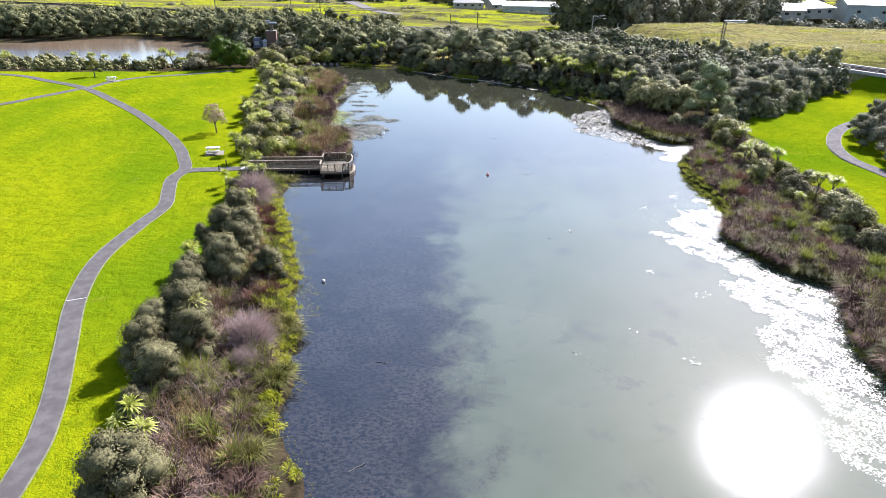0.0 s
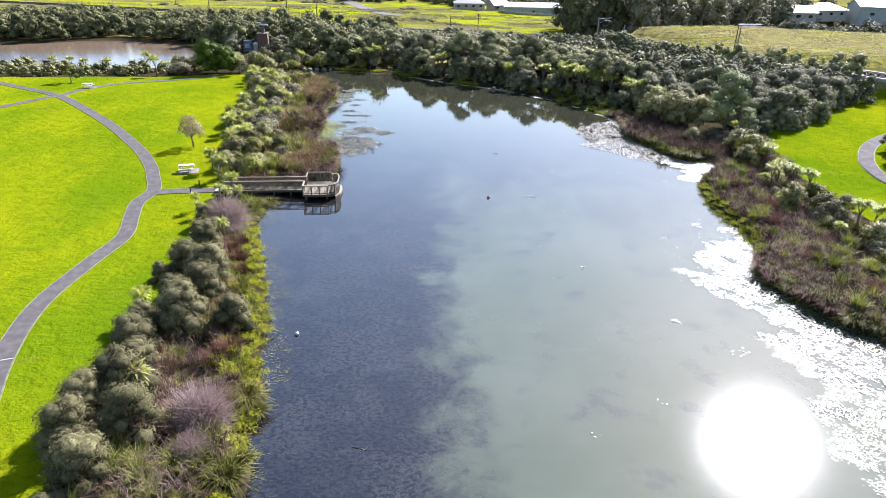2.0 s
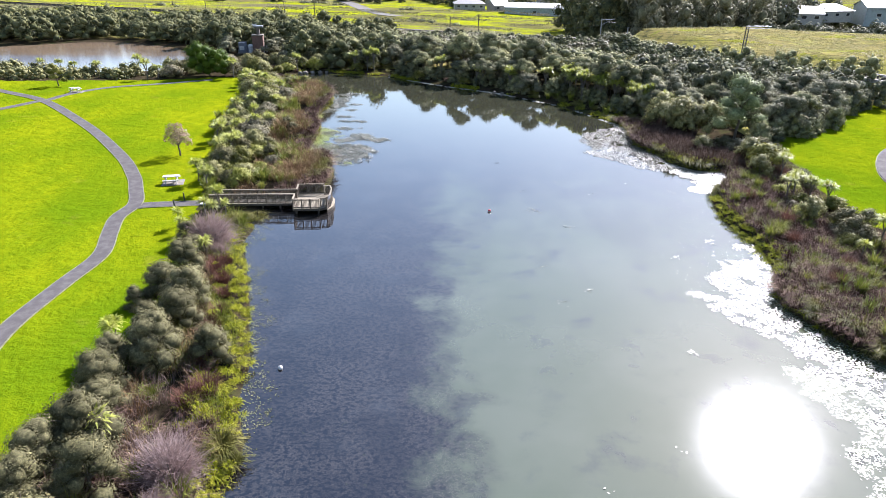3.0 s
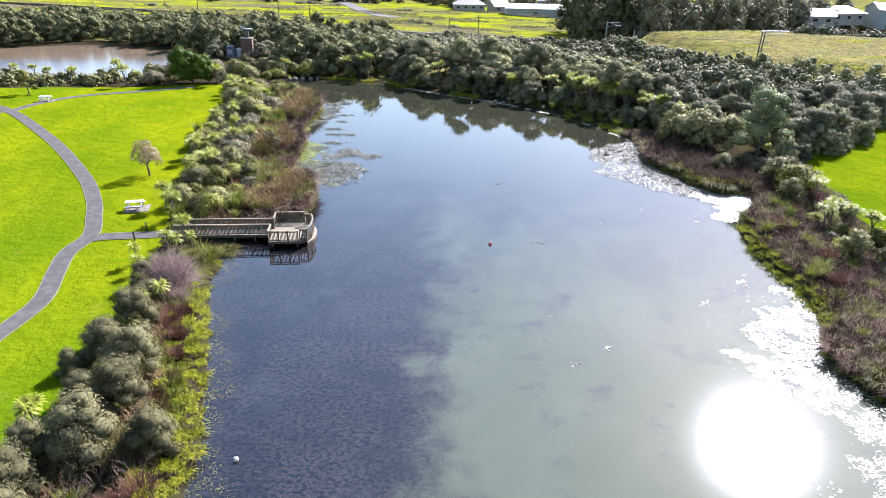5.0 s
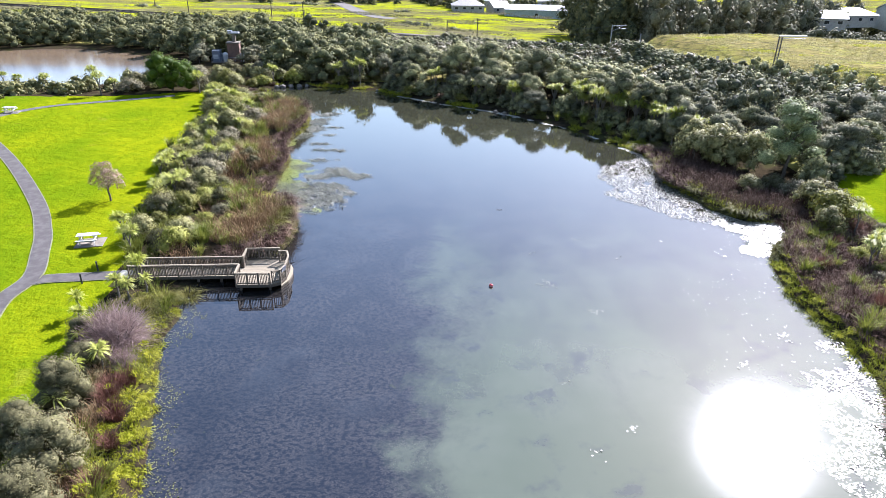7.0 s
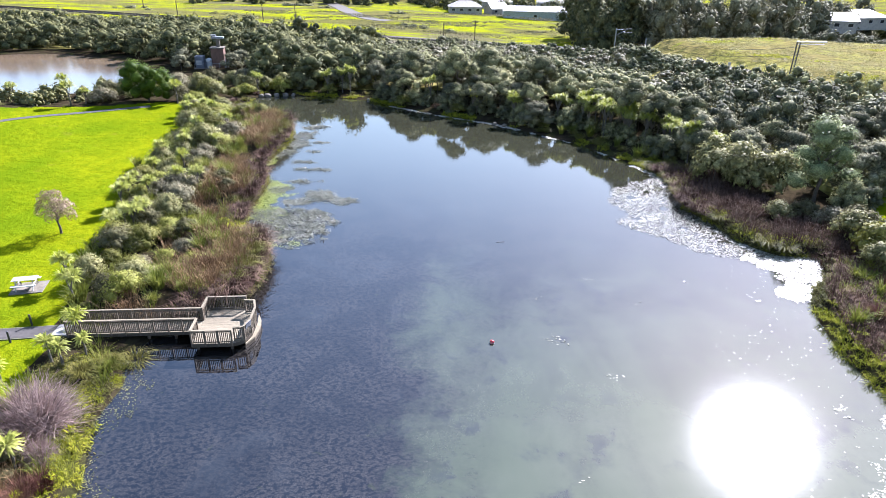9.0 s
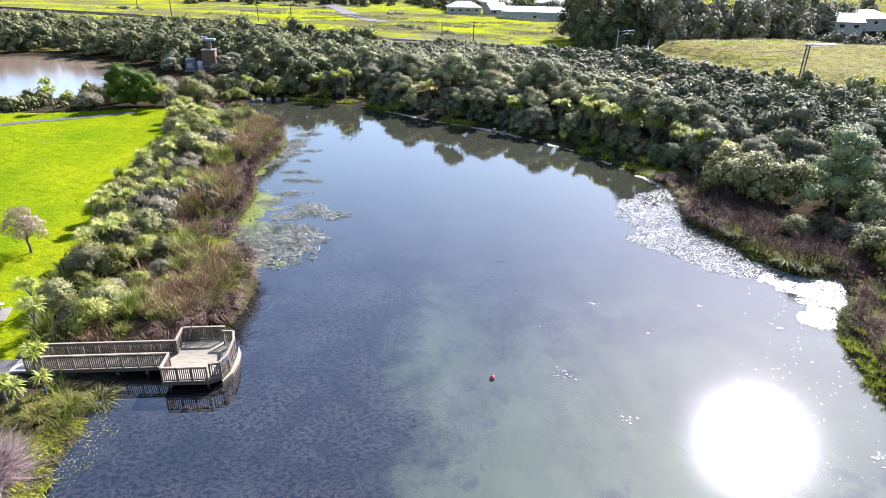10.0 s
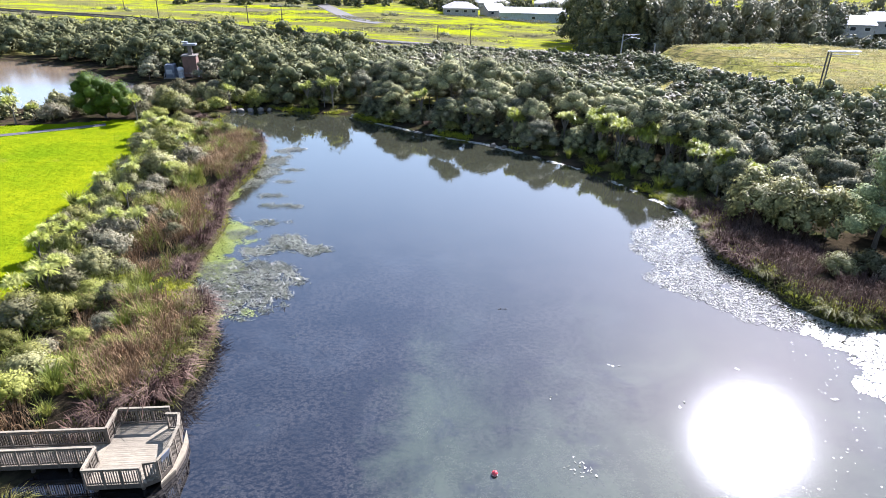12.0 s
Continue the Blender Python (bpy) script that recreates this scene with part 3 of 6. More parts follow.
def crown_mesh(name, lobes, count, length, width, r, mat, core=0.8, droop=0.0, fill=0.25, loose=0.0):
    v, f, bent = crown(lobes, count, length, width, r, core, droop, fill, loose)
    return mesh_np(name, v, f, mat, False, None, bent)


def limbs(r, height_m, base_r, spread, forks=5, trunk_top=0.55, lean=0.025):
    """A tapered, slightly crooked trunk with limbs reaching into the crown."""
    s = Shape()
    p = Vector((0, 0, -0.15))
    top = height_m * trunk_top
    steps = 4
    for i in range(steps):
        q = Vector((r.normal(0, lean) * height_m * 0.3, r.normal(0, lean) * height_m * 0.3, top * (i + 1) / steps))
        s.tube(p, q, base_r * (1 - 0.14 * i), base_r * (1 - 0.14 * (i + 1)), 7)
        p = q
    for i in range(forks):
        a = i * 2 * math.pi / forks + r.uniform(-0.4, 0.4)
        start = Vector((0, 0, top * r.uniform(0.55, 0.98)))
        mid = start + Vector((math.cos(a), math.sin(a), 0.9)) * spread * 0.4
        end = mid + Vector((math.cos(a + 0.3), math.sin(a + 0.3), 0.8)) * spread * 0.45
        s.tube(start, mid, base_r * 0.5, base_r * 0.33, 5)
        s.tube(mid, end, base_r * 0.33, base_r * 0.14, 5)
    return s


def tree_kind(name, seed, height_m, spread, leaf, count, size, bark, label, category="tree", lobes_n=9, low=0.3, group="", flat=0.75, core=0.8, full=1.0, loose=0.03, domed=False):
    """One tree: an empty at its foot, trunk and crown under it."""
    r = np.random.default_rng(seed)
    lobes = []
    for i in range(lobes_n):
        a = i * 2.4 + r.uniform(-0.3, 0.3)
        up = (i + 0.5) / lobes_n
        rad = spread * (0.74 * math.sqrt(max(0.0, 1 - (up - 0.25) ** 2))) * (0.35 + 0.65 * (1 - up))
        lr = spread * r.uniform(0.26, 0.42) * full
        z = height_m * (low + (1 - low) * up) - lr * 0.45
        if domed:     # a spreading top over bare limbs
            rad = spread * (r.uniform(0.45, 0.85) if i < lobes_n * 0.65 else r.uniform(0.0, 0.35))
            z = height_m * (low + (1 - low) * (1 - (rad / spread) ** 2 * 0.8) * r.uniform(0.8, 1.0)) - lr * flat
        lobes.append(((math.cos(a) * rad, math.sin(a) * rad, z), (lr, lr * r.uniform(0.85, 1.15), lr * flat)))
    root = tagged(new(name), label, category, group)
    part("trunk", limbs(r, height_m, 0.012 * height_m + 0.02 if domed else 0.022 * height_m + 0.03, spread * 0.7, 6).mesh("trunk", bark), root)
    part("crown", crown_mesh("crown", lobes, count, size, size * 0.55, r, leaf, core, 0.0, 0.25, loose), root)
    return root


def place(proto, x, y, s=1.0, turn=0.0, sink=0.05, tall=1.0):
    z = ground(x, y) - sink
    m = Matrix.LocRotScale((x, y, z), Euler((0, 0, turn)), (s, s, s * tall))
    return copy_thing(proto, m)


def scatter(test, box, gap, seed, jitter=0.45):
    """Uneven spots about gap apart inside a region."""
    r = np.random.default_rng(seed)
    x0, x1, y0, y1 = box
    gx, gy = np.meshgrid(np.arange(x0, x1, gap), np.arange(y0, y1, gap * 0.87))
    gx = gx + (np.arange(gx.shape[0]) % 2)[:, None] * gap * 0.5
    x = (gx + r.uniform(-jitter, jitter, gx.shape) * gap).ravel()
    y = (gy + r.uniform(-jitter, jitter, gy.shape) * gap).ravel()
    ok = test(x, y)
    return x[ok], y[ok]


def shore_x(y, west=True):
    """Where the bank lies at y, on one side."""
    line = np.array(SHORE_WEST if west else [(27.9, 109), (27.4, 102.5), (27.5, 98.4), (28.9, 94.8), (29.6, 91.2), (34, 88)] + SHORE_EAST)
    order = np.argsort(line[:, 1])
    return np.interp(y, line[order, 1], line[order, 0])


def west_u(x, y):
    """0 at the west bank, 1 at the lawn's edge."""
    s, e = shore_x(y), np.interp(y, LAWN_EDGE[:, 1], LAWN_EDGE[:, 0])
    return (s - x) / (s - e)


def east_u(x, y):
    s, e = shore_x(y, False), np.interp(y, EAST_EDGE[:, 1], EAST_EDGE[:, 0])
    return (x - s) / (e - s)


PROTOS = []


def hold(ob):
    """A pattern to copy from: it is placed itself later on."""
    PROTOS.append(ob)
    return ob


# shrubs along the west bank
SHRUBS = [hold(tree_kind("shrub", 20 + i, 2.5 + 0.25 * i, 1.75, (L_OLIVE, L_SHRUB, L_PALE, L_SHRUB, L_PALE)[i], 1200, 0.27, BARK,
                         ("rounded olive-green shrub on the pond bank", "dense grey-green shrub on the pond bank", "pale grey-leaved shrub on the pond bank", "dense grey-green shrub on the pond bank", "pale grey-leaved shrub on the pond bank")[i], "shrub", 14, 0.12, "bank shrubs", 0.9, 0.68, 1.0, 0.13, True))
          for i in range(5)]
FINE_SHRUBS = [hold(tree_kind("shrub", 30 + i, 2.6 + 0.25 * i, 1.75, L_SHRUB, 8500, 0.1, BARK, "dense grey-green shrub with fine leaves beside the lawn", "shrub", 18, 0.04, "bank shrubs", 0.85, 0.8)) for i in range(3)]
MIXED = [hold(tree_kind("shrub", 130 + i, 2.3 + 0.2 * i, 1.9, (L_LIME, L_MAUVE, L_OLIVE, L_PALE, L_SHRUB)[i], 2200, 0.2, BARK,
                        ("loose yellow-green shrub in the bank planting", "low purplish-grey shrub in the bank planting", "loose olive-green shrub in the bank planting",
                         "pale grey-leaved shrub in the bank planting", "dense grey-green shrub in the bank planting")[i], "shrub", 16, 0.12, "bank shrubs", 0.9, 0.66, 1.0, 0.16, True)) for i in range(5)]
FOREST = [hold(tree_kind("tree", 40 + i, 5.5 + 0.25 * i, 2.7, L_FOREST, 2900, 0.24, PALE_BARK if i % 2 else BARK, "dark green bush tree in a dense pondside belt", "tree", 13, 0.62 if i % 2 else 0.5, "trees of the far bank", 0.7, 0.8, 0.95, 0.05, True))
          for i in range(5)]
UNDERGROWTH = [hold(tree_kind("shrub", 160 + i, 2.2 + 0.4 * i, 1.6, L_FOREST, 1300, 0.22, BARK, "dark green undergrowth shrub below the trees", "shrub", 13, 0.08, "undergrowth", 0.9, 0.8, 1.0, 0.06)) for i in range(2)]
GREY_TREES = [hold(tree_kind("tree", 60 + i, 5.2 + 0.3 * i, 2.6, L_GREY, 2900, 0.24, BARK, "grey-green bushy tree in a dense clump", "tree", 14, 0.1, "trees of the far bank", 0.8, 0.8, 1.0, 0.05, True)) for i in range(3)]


def cabbage_kind(seed, heads, tall, label):
    """A cabbage tree: bare trunks that end in heads of sword leaves."""
    r = np.random.default_rng(seed)
    root = tagged(new("cabbage_tree"), label, "cabbage tree", "cabbage trees")
    s = Shape()
    tops = []
    fork = Vector((r.normal(0, 0.08), r.normal(0, 0.08), tall * 0.5))
    s.tube((0, 0, -0.15), fork, 0.1, 0.075, 7)
    for i in range(heads):
        a = i * 2 * math.pi / heads + r.uniform(-0.4, 0.4)
        out = 0.0 if heads == 1 else tall * r.uniform(0.1, 0.2)
        top = Vector((math.cos(a) * out, math.sin(a) * out, tall * r.uniform(0.86, 1.05)))
        s.tube(fork, top, 0.06, 0.045, 6)
        tops.append(top)
    part("trunk", s.mesh("trunk", PALE_BARK), root)
    for top in tops:
        k = 74
        d = unit(np.column_stack([r.normal(0, 1, k), r.normal(0, 1, k), r.uniform(-0.35, 1.3, k)]))
        ln = r.uniform(0.62, 0.95, k)[:, None]
        side = unit(np.cross(d, [0, 0, 1.0])) * 0.055
        b = np.array(top)
        p0, p1 = b + d * 0.06, b + d * ln * 0.6
        p2 = b + d * ln - np.array([0, 0, 1.0]) * ln * 0.22
        v = np.stack([p0 - side * 0.6, p0 + side * 0.6, p1 + side, p1 - side, p2 + side * 0.15, p2 - side * 0.15], 1).reshape(-1, 3)
        i6 = np.arange(k)[:, None] * 6
        f = np.vstack([i6 + [0, 1, 2, 3], i6 + [3, 2, 4, 5]])
        part("leaf_head", mesh_np("leaf_head", v, f, L_CABBAGE), root, "rosette of pale green sword leaves")
    return root


CABBAGE = [hold(cabbage_kind(81, 1, 1.7, "young cabbage tree with one spiky head")), hold(cabbage_kind(82, 3, 2.9, "cabbage tree with three spiky heads")),
           hold(cabbage_kind(83, 7, 4.4, "tall cabbage tree with several spiky heads"))]


def blades(k, radius, tall, width, lean, r, curl=0.35):
    """Grass blades from a clump's foot: two-part strips that bend outward."""
    a = r.uniform(0, 2 * math.pi, k)
    q = radius * np.sqrt(r.random(k))
    foot = np.column_stack([np.cos(a) * q, np.sin(a) * q, np.full(k, -0.05)])
    b = a + r.normal(0, 0.7, k)
    out = np.column_stack([np.cos(b), np.sin(b), np.zeros(k)])
    h = (tall * r.uniform(0.55, 1.15, k))[:, None]
    ln = (lean * r.uniform(0.2, 1.3, k))[:, None]
    side = np.column_stack([-np.sin(b), np.cos(b), np.zeros(k)]) * width / 2
    up = np.array([0, 0, 1.0])
    mid = foot + up * h * 0.62 + out * h * ln * 0.45
    tip = foot + up * h * (1 - curl * ln) + out * h * ln * 1.1
    v = np.stack([foot - side, foot + side, mid + side * 0.85, mid - side * 0.85, tip + side * 0.12, tip - side * 0.12], 1).reshape(-1, 3)
    i6 = np.arange(k)[:, None] * 6
    return v, np.vstack([i6 + [0, 1, 2, 3], i6 + [3, 2, 4, 5]])


def clump_kind(name, seed, k, radius, tall, width, lean, mat, label, category, group="", curl=0.35):
    r = np.random.default_rng(seed)
    v, f = blades(k, radius, tall, width, lean, r, curl)
    return hold(tagged(new(name, mesh_np(name, v, f, mat)), label, category, group))


TUSSOCK = [clump_kind("tussock", 100 + i, 260, 0.42, 1.05, 0.042, 0.95, L_TUSSOCK, "olive-green drooping sedge tussock at the water", "tussock", "bank tussocks", 0.55) for i in range(3)]
FLAX = [clump_kind("flax_bush", 110 + i, 110, 0.3, 1.7, 0.075, 0.6, L_FLAX, "flax bush with upright sword leaves", "flax bush", "flax bushes", 0.3) for i in range(2)]


def blade_field(name, spots, per, radius, tall, width, lean, mat, seed, label, category, curl=0.35, mound=0.0):
    """Uncountable blades over many spots, as one mesh."""
    r = np.random.default_rng(seed)
    pieces = []
    kinds = [blades(per, radius, tall, width, lean, r, curl) for _ in range(8)]
    zs = height(spots[0], spots[1]) + mound * np.maximum(0, patchy(spots[0], spots[1], 0.42, seed))
    for i, (x, y, z) in enumerate(zip(spots[0], spots[1], zs)):
        v, f = kinds[i % 8]
        s = r.uniform(0.7, 1.25)
        a = r.uniform(0, 6.28)
        c, sn = math.cos(a) * s, math.sin(a) * s
        w = np.column_stack([v[:, 0] * c - v[:, 1] * sn + x, v[:, 0] * sn + v[:, 1] * c + y, v[:, 2] * s + max(z, -0.05)])
        pieces.append((w, f))
    v, f = join(pieces)
    return tagged(new(name, mesh_np(name, v, f, mat)), label, category, kind="stuff")


def patchy(x, y, scale, seed):
    """Smooth uneven patches, about -1 to 1."""
    return (np.sin(x / scale + seed) * np.cos(y / scale * 1.3 + seed * 2.1) + 0.6 * np.sin(x / scale * 2.3 + y / scale * 1.7 + seed) + 0.4 * np.sin(y / scale * 3.9 - x / scale * 2.9 + seed * 3)) / 1.5


# dry brown reeds behind the banks
blade_field("dry_reeds", scatter(lambda x, y: (west_u(x, y) > 0.13) & (west_u(x, y) < np.where(y > 74, 0.56, 0.72)) & (np.abs(y - 91.2 - (x + 17) * 0.12) > 1.9) & (patchy(x, y, 2.1, 1) > np.where(y < 44, 0.2, -0.12)) & ((y > 74.6) | (y < 62)) & ((y < 44) | (y > 74.6) | (west_u(x, y) < 0.55) & (west_u(x, y) > 0.3)),
                                    (-36, -5, 14, 140), 0.5, 5), 13, 0.33, 1.1, 0.035, 0.5, L_REED, 6, "dense brown dry reeds and rushes along the bank", "reeds")
blade_field("dry_reeds", scatter(lambda x, y: (east_u(x, y) > 0.06) & (east_u(x, y) < 0.9) & (patchy(x, y, 2.4, 4) > -0.95), (26, 45, 14, 88), 0.42, 8), 13, 0.32, 0.9, 0.04, 0.7, L_BROWN, 9,
            "brown dry reeds and dead stems on the bank", "reeds")
blade_field("dry_reeds", scatter(lambda x, y: (line_distance(x, y, POND, True) > 0.3) & (line_distance(x, y, POND, True) < np.where(y > 95, 9.5, 5.5)) & (patchy(x, y, 2, 7) > -0.8), (26, 41, 86, 112), 0.5, 10), 13, 0.32, 1.1, 0.04, 0.6,
            L_BROWN, 11, "brown and green rushes on the point", "reeds")
blade_field("tall_reeds", scatter(lambda x, y: (west_u(x, y) > 0.07) & (west_u(x, y) < 0.36) & (((y > 77.5) & (y < 88)) | ((y > 99) & (y < 104)) | ((y > 115) & (y < 132))) & (patchy(x, y, 1.6, 4) > -0.5), (-36, -5, 76, 134), 0.5, 22), 15, 0.36, 1.3, 0.045, 0.5,
            L_REED, 23, "tall dark-brown reeds on the headlands", "reeds")
blade_field("dead_stems", scatter(lambda x, y: (west_u(x, y) > 0.2) & (west_u(x, y) < 0.75) & (patchy(x, y, 1.3, 6) > 0.25), (-22, -5, 14, 44), 0.42, 121), 14, 0.3, 1.25, 0.03, 0.75, L_DEAD, 122, "pinkish dead stems leaning on the bank", "dead stems")
# green rushes mixed in
blade_field("green_rushes", scatter(lambda x, y: (west_u(x, y) > 0.05) & (west_u(x, y) < 0.8) & (patchy(x, y, 1.7, 3) > np.where(y < 44, 0.6, 0.42)) & (y < 138), (-36, -5, 14, 140), 0.55, 12), 14, 0.3, 1.1, 0.035, 0.6, L_FLAX, 13,
            "green rushes among dry stems", "rushes")
blade_field("green_rushes", scatter(lambda x, y: (east_u(x, y) > 0.1) & (east_u(x, y) < 0.95) & (patchy(x, y, 1.8, 9) > 0.4), (26, 45, 14, 88), 0.6, 14), 14, 0.3, 1.0, 0.04, 0.6, L_FLAX, 15,
            "green rushes among dry stems", "rushes")
# dark mossy growth over the edge of the east banks
blade_field("moss", scatter(lambda x, y: (line_distance(x, y, POND, True) > -0.15) & (line_distance(x, y, POND, True) < 1.3) & (x < -10), (-32, -10, 75, 138), 0.4, 223), 26, 0.26, 0.4, 0.05, 1.5, L_TUSSOCK, 224, "dark green moss and sedge over the bank's edge", "moss", 0.6)
blade_field("sedge", scatter(lambda x, y: (line_distance(x, y, POND, True) > 0.2) & (line_distance(x, y, POND, True) < 3.2) & (patchy(x, y, 1.6, 5) > -0.3), (24, 31, 106, 116), 0.5, 225), 40, 0.26, 0.4, 0.04, 1.4, L_SEDGE, 226, "yellow-green sedge below the cabbage trees", "sedge", 0.6)
blade_field("moss", scatter(lambda x, y: (line_distance(x, y, POND, True) > -0.15) & (line_distance(x, y, POND, True) < 1.5) & ((y < 62) | (y > 78)), (24, 42, 12, 112), 0.4, 221), 26, 0.26, 0.34, 0.05, 1.5, L_TUSSOCK, 222, "dark green moss and sedge over the bank's edge", "moss", 0.6)
# bright sedge carpets at the water's edge
blade_field("sedge", scatter(lambda x, y: ((west_u(x, y) > -0.03) & (west_u(x, y) < 0.33) & (y > 39) & (y < 63)) | ((west_u(x, y) > -0.02) & (west_u(x, y) < 0.12) & (y <= 39) & (patchy(x, y, 1.4, 2) > 0)) |
                             ((west_u(x, y) > 0.0) & (west_u(x, y) < 0.55) & (np.abs(y - 91.2 - (x + 17) * 0.12) < 1.5)), (-30, -5, 14, 96), 0.56, 16), 52, 0.27, 0.25, 0.034, 1.3, L_SEDGE, 17,
            "bright yellow-green sedge carpet at the water", "sedge", 0.6, 0.8)
blade_field("sedge", scatter(lambda x, y: (east_u(x, y) > -0.03) & (east_u(x, y) < np.where((y > 60) & (y < 78), 0.1, 0.035) + 0.05 * patchy(x, y, 1.6, 3)) & (y > 12) & (y < 79) & ((y > 60) | (patchy(x, y, 1.1, 6) > 0.25)), (25, 45, 12, 82), 0.55, 18), 42, 0.26, 0.34, 0.036, 1.4, L_SEDGE, 19,
            "yellow-green sedge and moss at the water", "sedge", 0.6, 0.5)
blade_field("sedge", scatter(lambda x, y: (line_distance(x, y, POND, True) > -0.2) & (line_distance(x, y, POND, True) < 1.6) & (patchy(x, y, 3, 2) > -0.1) & (y > 87), (-32, 36, 87, 152), 0.55, 20), 18, 0.4, 0.5, 0.05, 1.0,
            L_SEDGE, 21, "yellow-green sedge fringe under the trees", "sedge", 0.6)


def put_all(protos, xs, ys, smin, smax, seed):
    r = np.random.default_rng(seed)
    for x, y in zip(xs, ys):
        place(protos[r.integers(len(protos))], float(x), float(y), r.uniform(smin, smax), r.uniform(0, 6.28), 0.1, r.uniform(0.88, 1.15))


# shrubs that stand out on the west bank: x, y, scale
for k, (x, y, s) in enumerate([(-15.4, 22.4, 1.4), (-17.4, 31.4, 1.1), (-19.2, 33.6, 1.05), (-18.2, 37.6, 1.25), (-19.8, 42.4, 1.1), (-16.4, 34.6, 1.1), (-17.8, 45.4, 1.3), (-20.2, 49.6, 0.75),
                               (-17.6, 49.0, 1.1), (-18.4, 52.3, 1.2), (-20.9, 54.0, 1.05), (-20.4, 57.2, 1.05), (-14.5, 46.0, 0.95), (-21, 60.6, 0.8), (-22.2, 52.2, 0.55), (-16.6, 17.6, 1.3), (-13, 13, 1.3),
                               (-19.6, 36, 1.0), (-20.4, 45.2, 0.8), (-18.6, 40.4, 0.9), (-22.6, 63.4, 0.7), (-17.8, 28.6, 0.6)]):
    place(FINE_SHRUBS[(k * 2 + 1) % 3], x, y, s, k * 1.7)
put_all(MIXED, *scatter(lambda x, y: (west_u(x, y) > 0.52) & (west_u(x, y) < 0.86), (-44, -18, 76, 98), 2.5, 31), 0.5, 0.95, 32)
put_all(MIXED + MIXED[:1], *scatter(lambda x, y: (west_u(x, y) > 0.45) & (west_u(x, y) < 0.88), (-44, -18, 98, 140), 3.1, 29), 0.65, 1.15, 30)
put_all(MIXED, *scatter(lambda x, y: (west_u(x, y) > 0.15) & (west_u(x, y) < 0.55) & (patchy(x, y, 3, 5) > 0.15), (-44, -18, 76, 140), 2.9, 33), 0.4, 0.65, 34)
for k, (x, y, s) in enumerate([(39, 85.5, 1.25), (38.6, 89, 0.95), (36.7, 70.6, 0.75), (39.3, 69, 0.8), (38.2, 66, 0.75), (40.5, 73, 0.7), (39.4, 60.5, 0.8), (38.8, 55.8, 0.9), (38.4, 51, 0.9),
                               (41, 62, 0.7), (40.6, 57.5, 0.8), (40.3, 46, 0.9), (37, 83, 0.7), (41.2, 80, 0.6), (41, 52, 0.8), (39, 41, 0.9), (41, 36, 0.9), (38, 31, 0.9)]):
    place(SHRUBS[(k * 2) % 5], x, y, s * 1.15, k * 2.3)
for k, (x, y, s, kind) in enumerate([(-17.1, 27.2, 1.0, 0), (-15.7, 25.6, 1.0, 0), (-17.5, 26.4, 0.8, 0), (-17.3, 37.6, 1.25, 0), (-20.9, 46.6, 0.8, 1), (-24.9, 67.2, 0.9, 0), (-23.2, 69.6, 1.0, 0), (-22.6, 71.9, 0.8, 1),
                                     (-20.9, 59.4, 0.9, 0), (-20.0, 60.6, 1.0, 0), (-21.3, 57.9, 0.9, 0), (-20.2, 56.2, 0.9, 0), (-21.0, 55.2, 0.8, 0), (-22.4, 69.4, 0.9, 0), (-21.6, 70.6, 0.8, 0), (-26.6, 89, 0.95, 1), (-30.2, 94.6, 0.95, 1), (-25.3, 76.6, 0.9, 1), (-27.5, 87.6, 0.9, 1), (-26.5, 91, 0.9, 1),
                                     (-30.7, 97, 0.9, 1), (-28.6, 97.2, 0.9, 1), (-24.6, 100.3, 0.85, 1), (-42.6, 140.6, 1.2, 1), (-27.5, 79.5, 0.85, 1), (-23.9, 65.5, 0.8, 0), (-22.4, 62.8, 0.8, 0),
                                     (38.7, 78, 0.95, 1), (40.2, 74.4, 0.95, 1), (40.4, 65.2, 0.95, 1), (41.4, 64, 0.9, 1), (37.6, 77, 0.9, 1), (39.6, 83, 0.95, 1), (39.6, 76.6, 0.9, 1), (37.2, 62.5, 0.9, 0), (41, 49, 0.9, 1)]):
    place(CABBAGE[kind], x, y, s, k * 1.3)
put_all(CABBAGE[1:2], *scatter(lambda x, y: (west_u(x, y) > 0.5) & (west_u(x, y) < 0.95), (-44, -18, 92, 140), 4.8, 35), 0.7, 1.1, 36)
for k, (x, y, s) in enumerate([(-10.5, 31.8, 1.25), (-10.2, 33, 0.9), (-11.3, 38, 1.25), (-10.4, 37, 0.8), (-10.2, 25.4, 1.1), (-11.2, 28.2, 1.1), (-13.6, 32.4, 1.0), (-18.4, 70.4, 1.25), (-19.6, 69.6, 0.9), (-20.8, 68.4, 1.0),
                               (-14.6, 79.4, 1.1), (-14.4, 84.2, 1.2), (-14.2, 81.6, 1.2), (-15.4, 87, 1.1), (-19.4, 97.6, 1.1), (-9, 22, 1.0), (-21.4, 119.8, 1.3), (-21, 122.6, 1.3), (-22.4, 117.6, 1.2),
                               (-21.4, 125.4, 1.3), (-23, 129.6, 1.2), (-8.8, 20, 1.1)]):
    place(TUSSOCK[k % 3], x, y, s, k * 1.1)
put_all(TUSSOCK, *scatter(lambda x, y: (west_u(x, y) > 0.1) & (west_u(x, y) < 0.3) & (y < 40), (-16, -5, 14, 40), 2.6, 37), 0.6, 1.0, 38)
put_all(TUSSOCK, *scatter(lambda x, y: (east_u(x, y) > 0.05) & (east_u(x, y) < 0.3), (26, 42, 14, 60), 2.2, 39), 0.6, 1.0, 40)
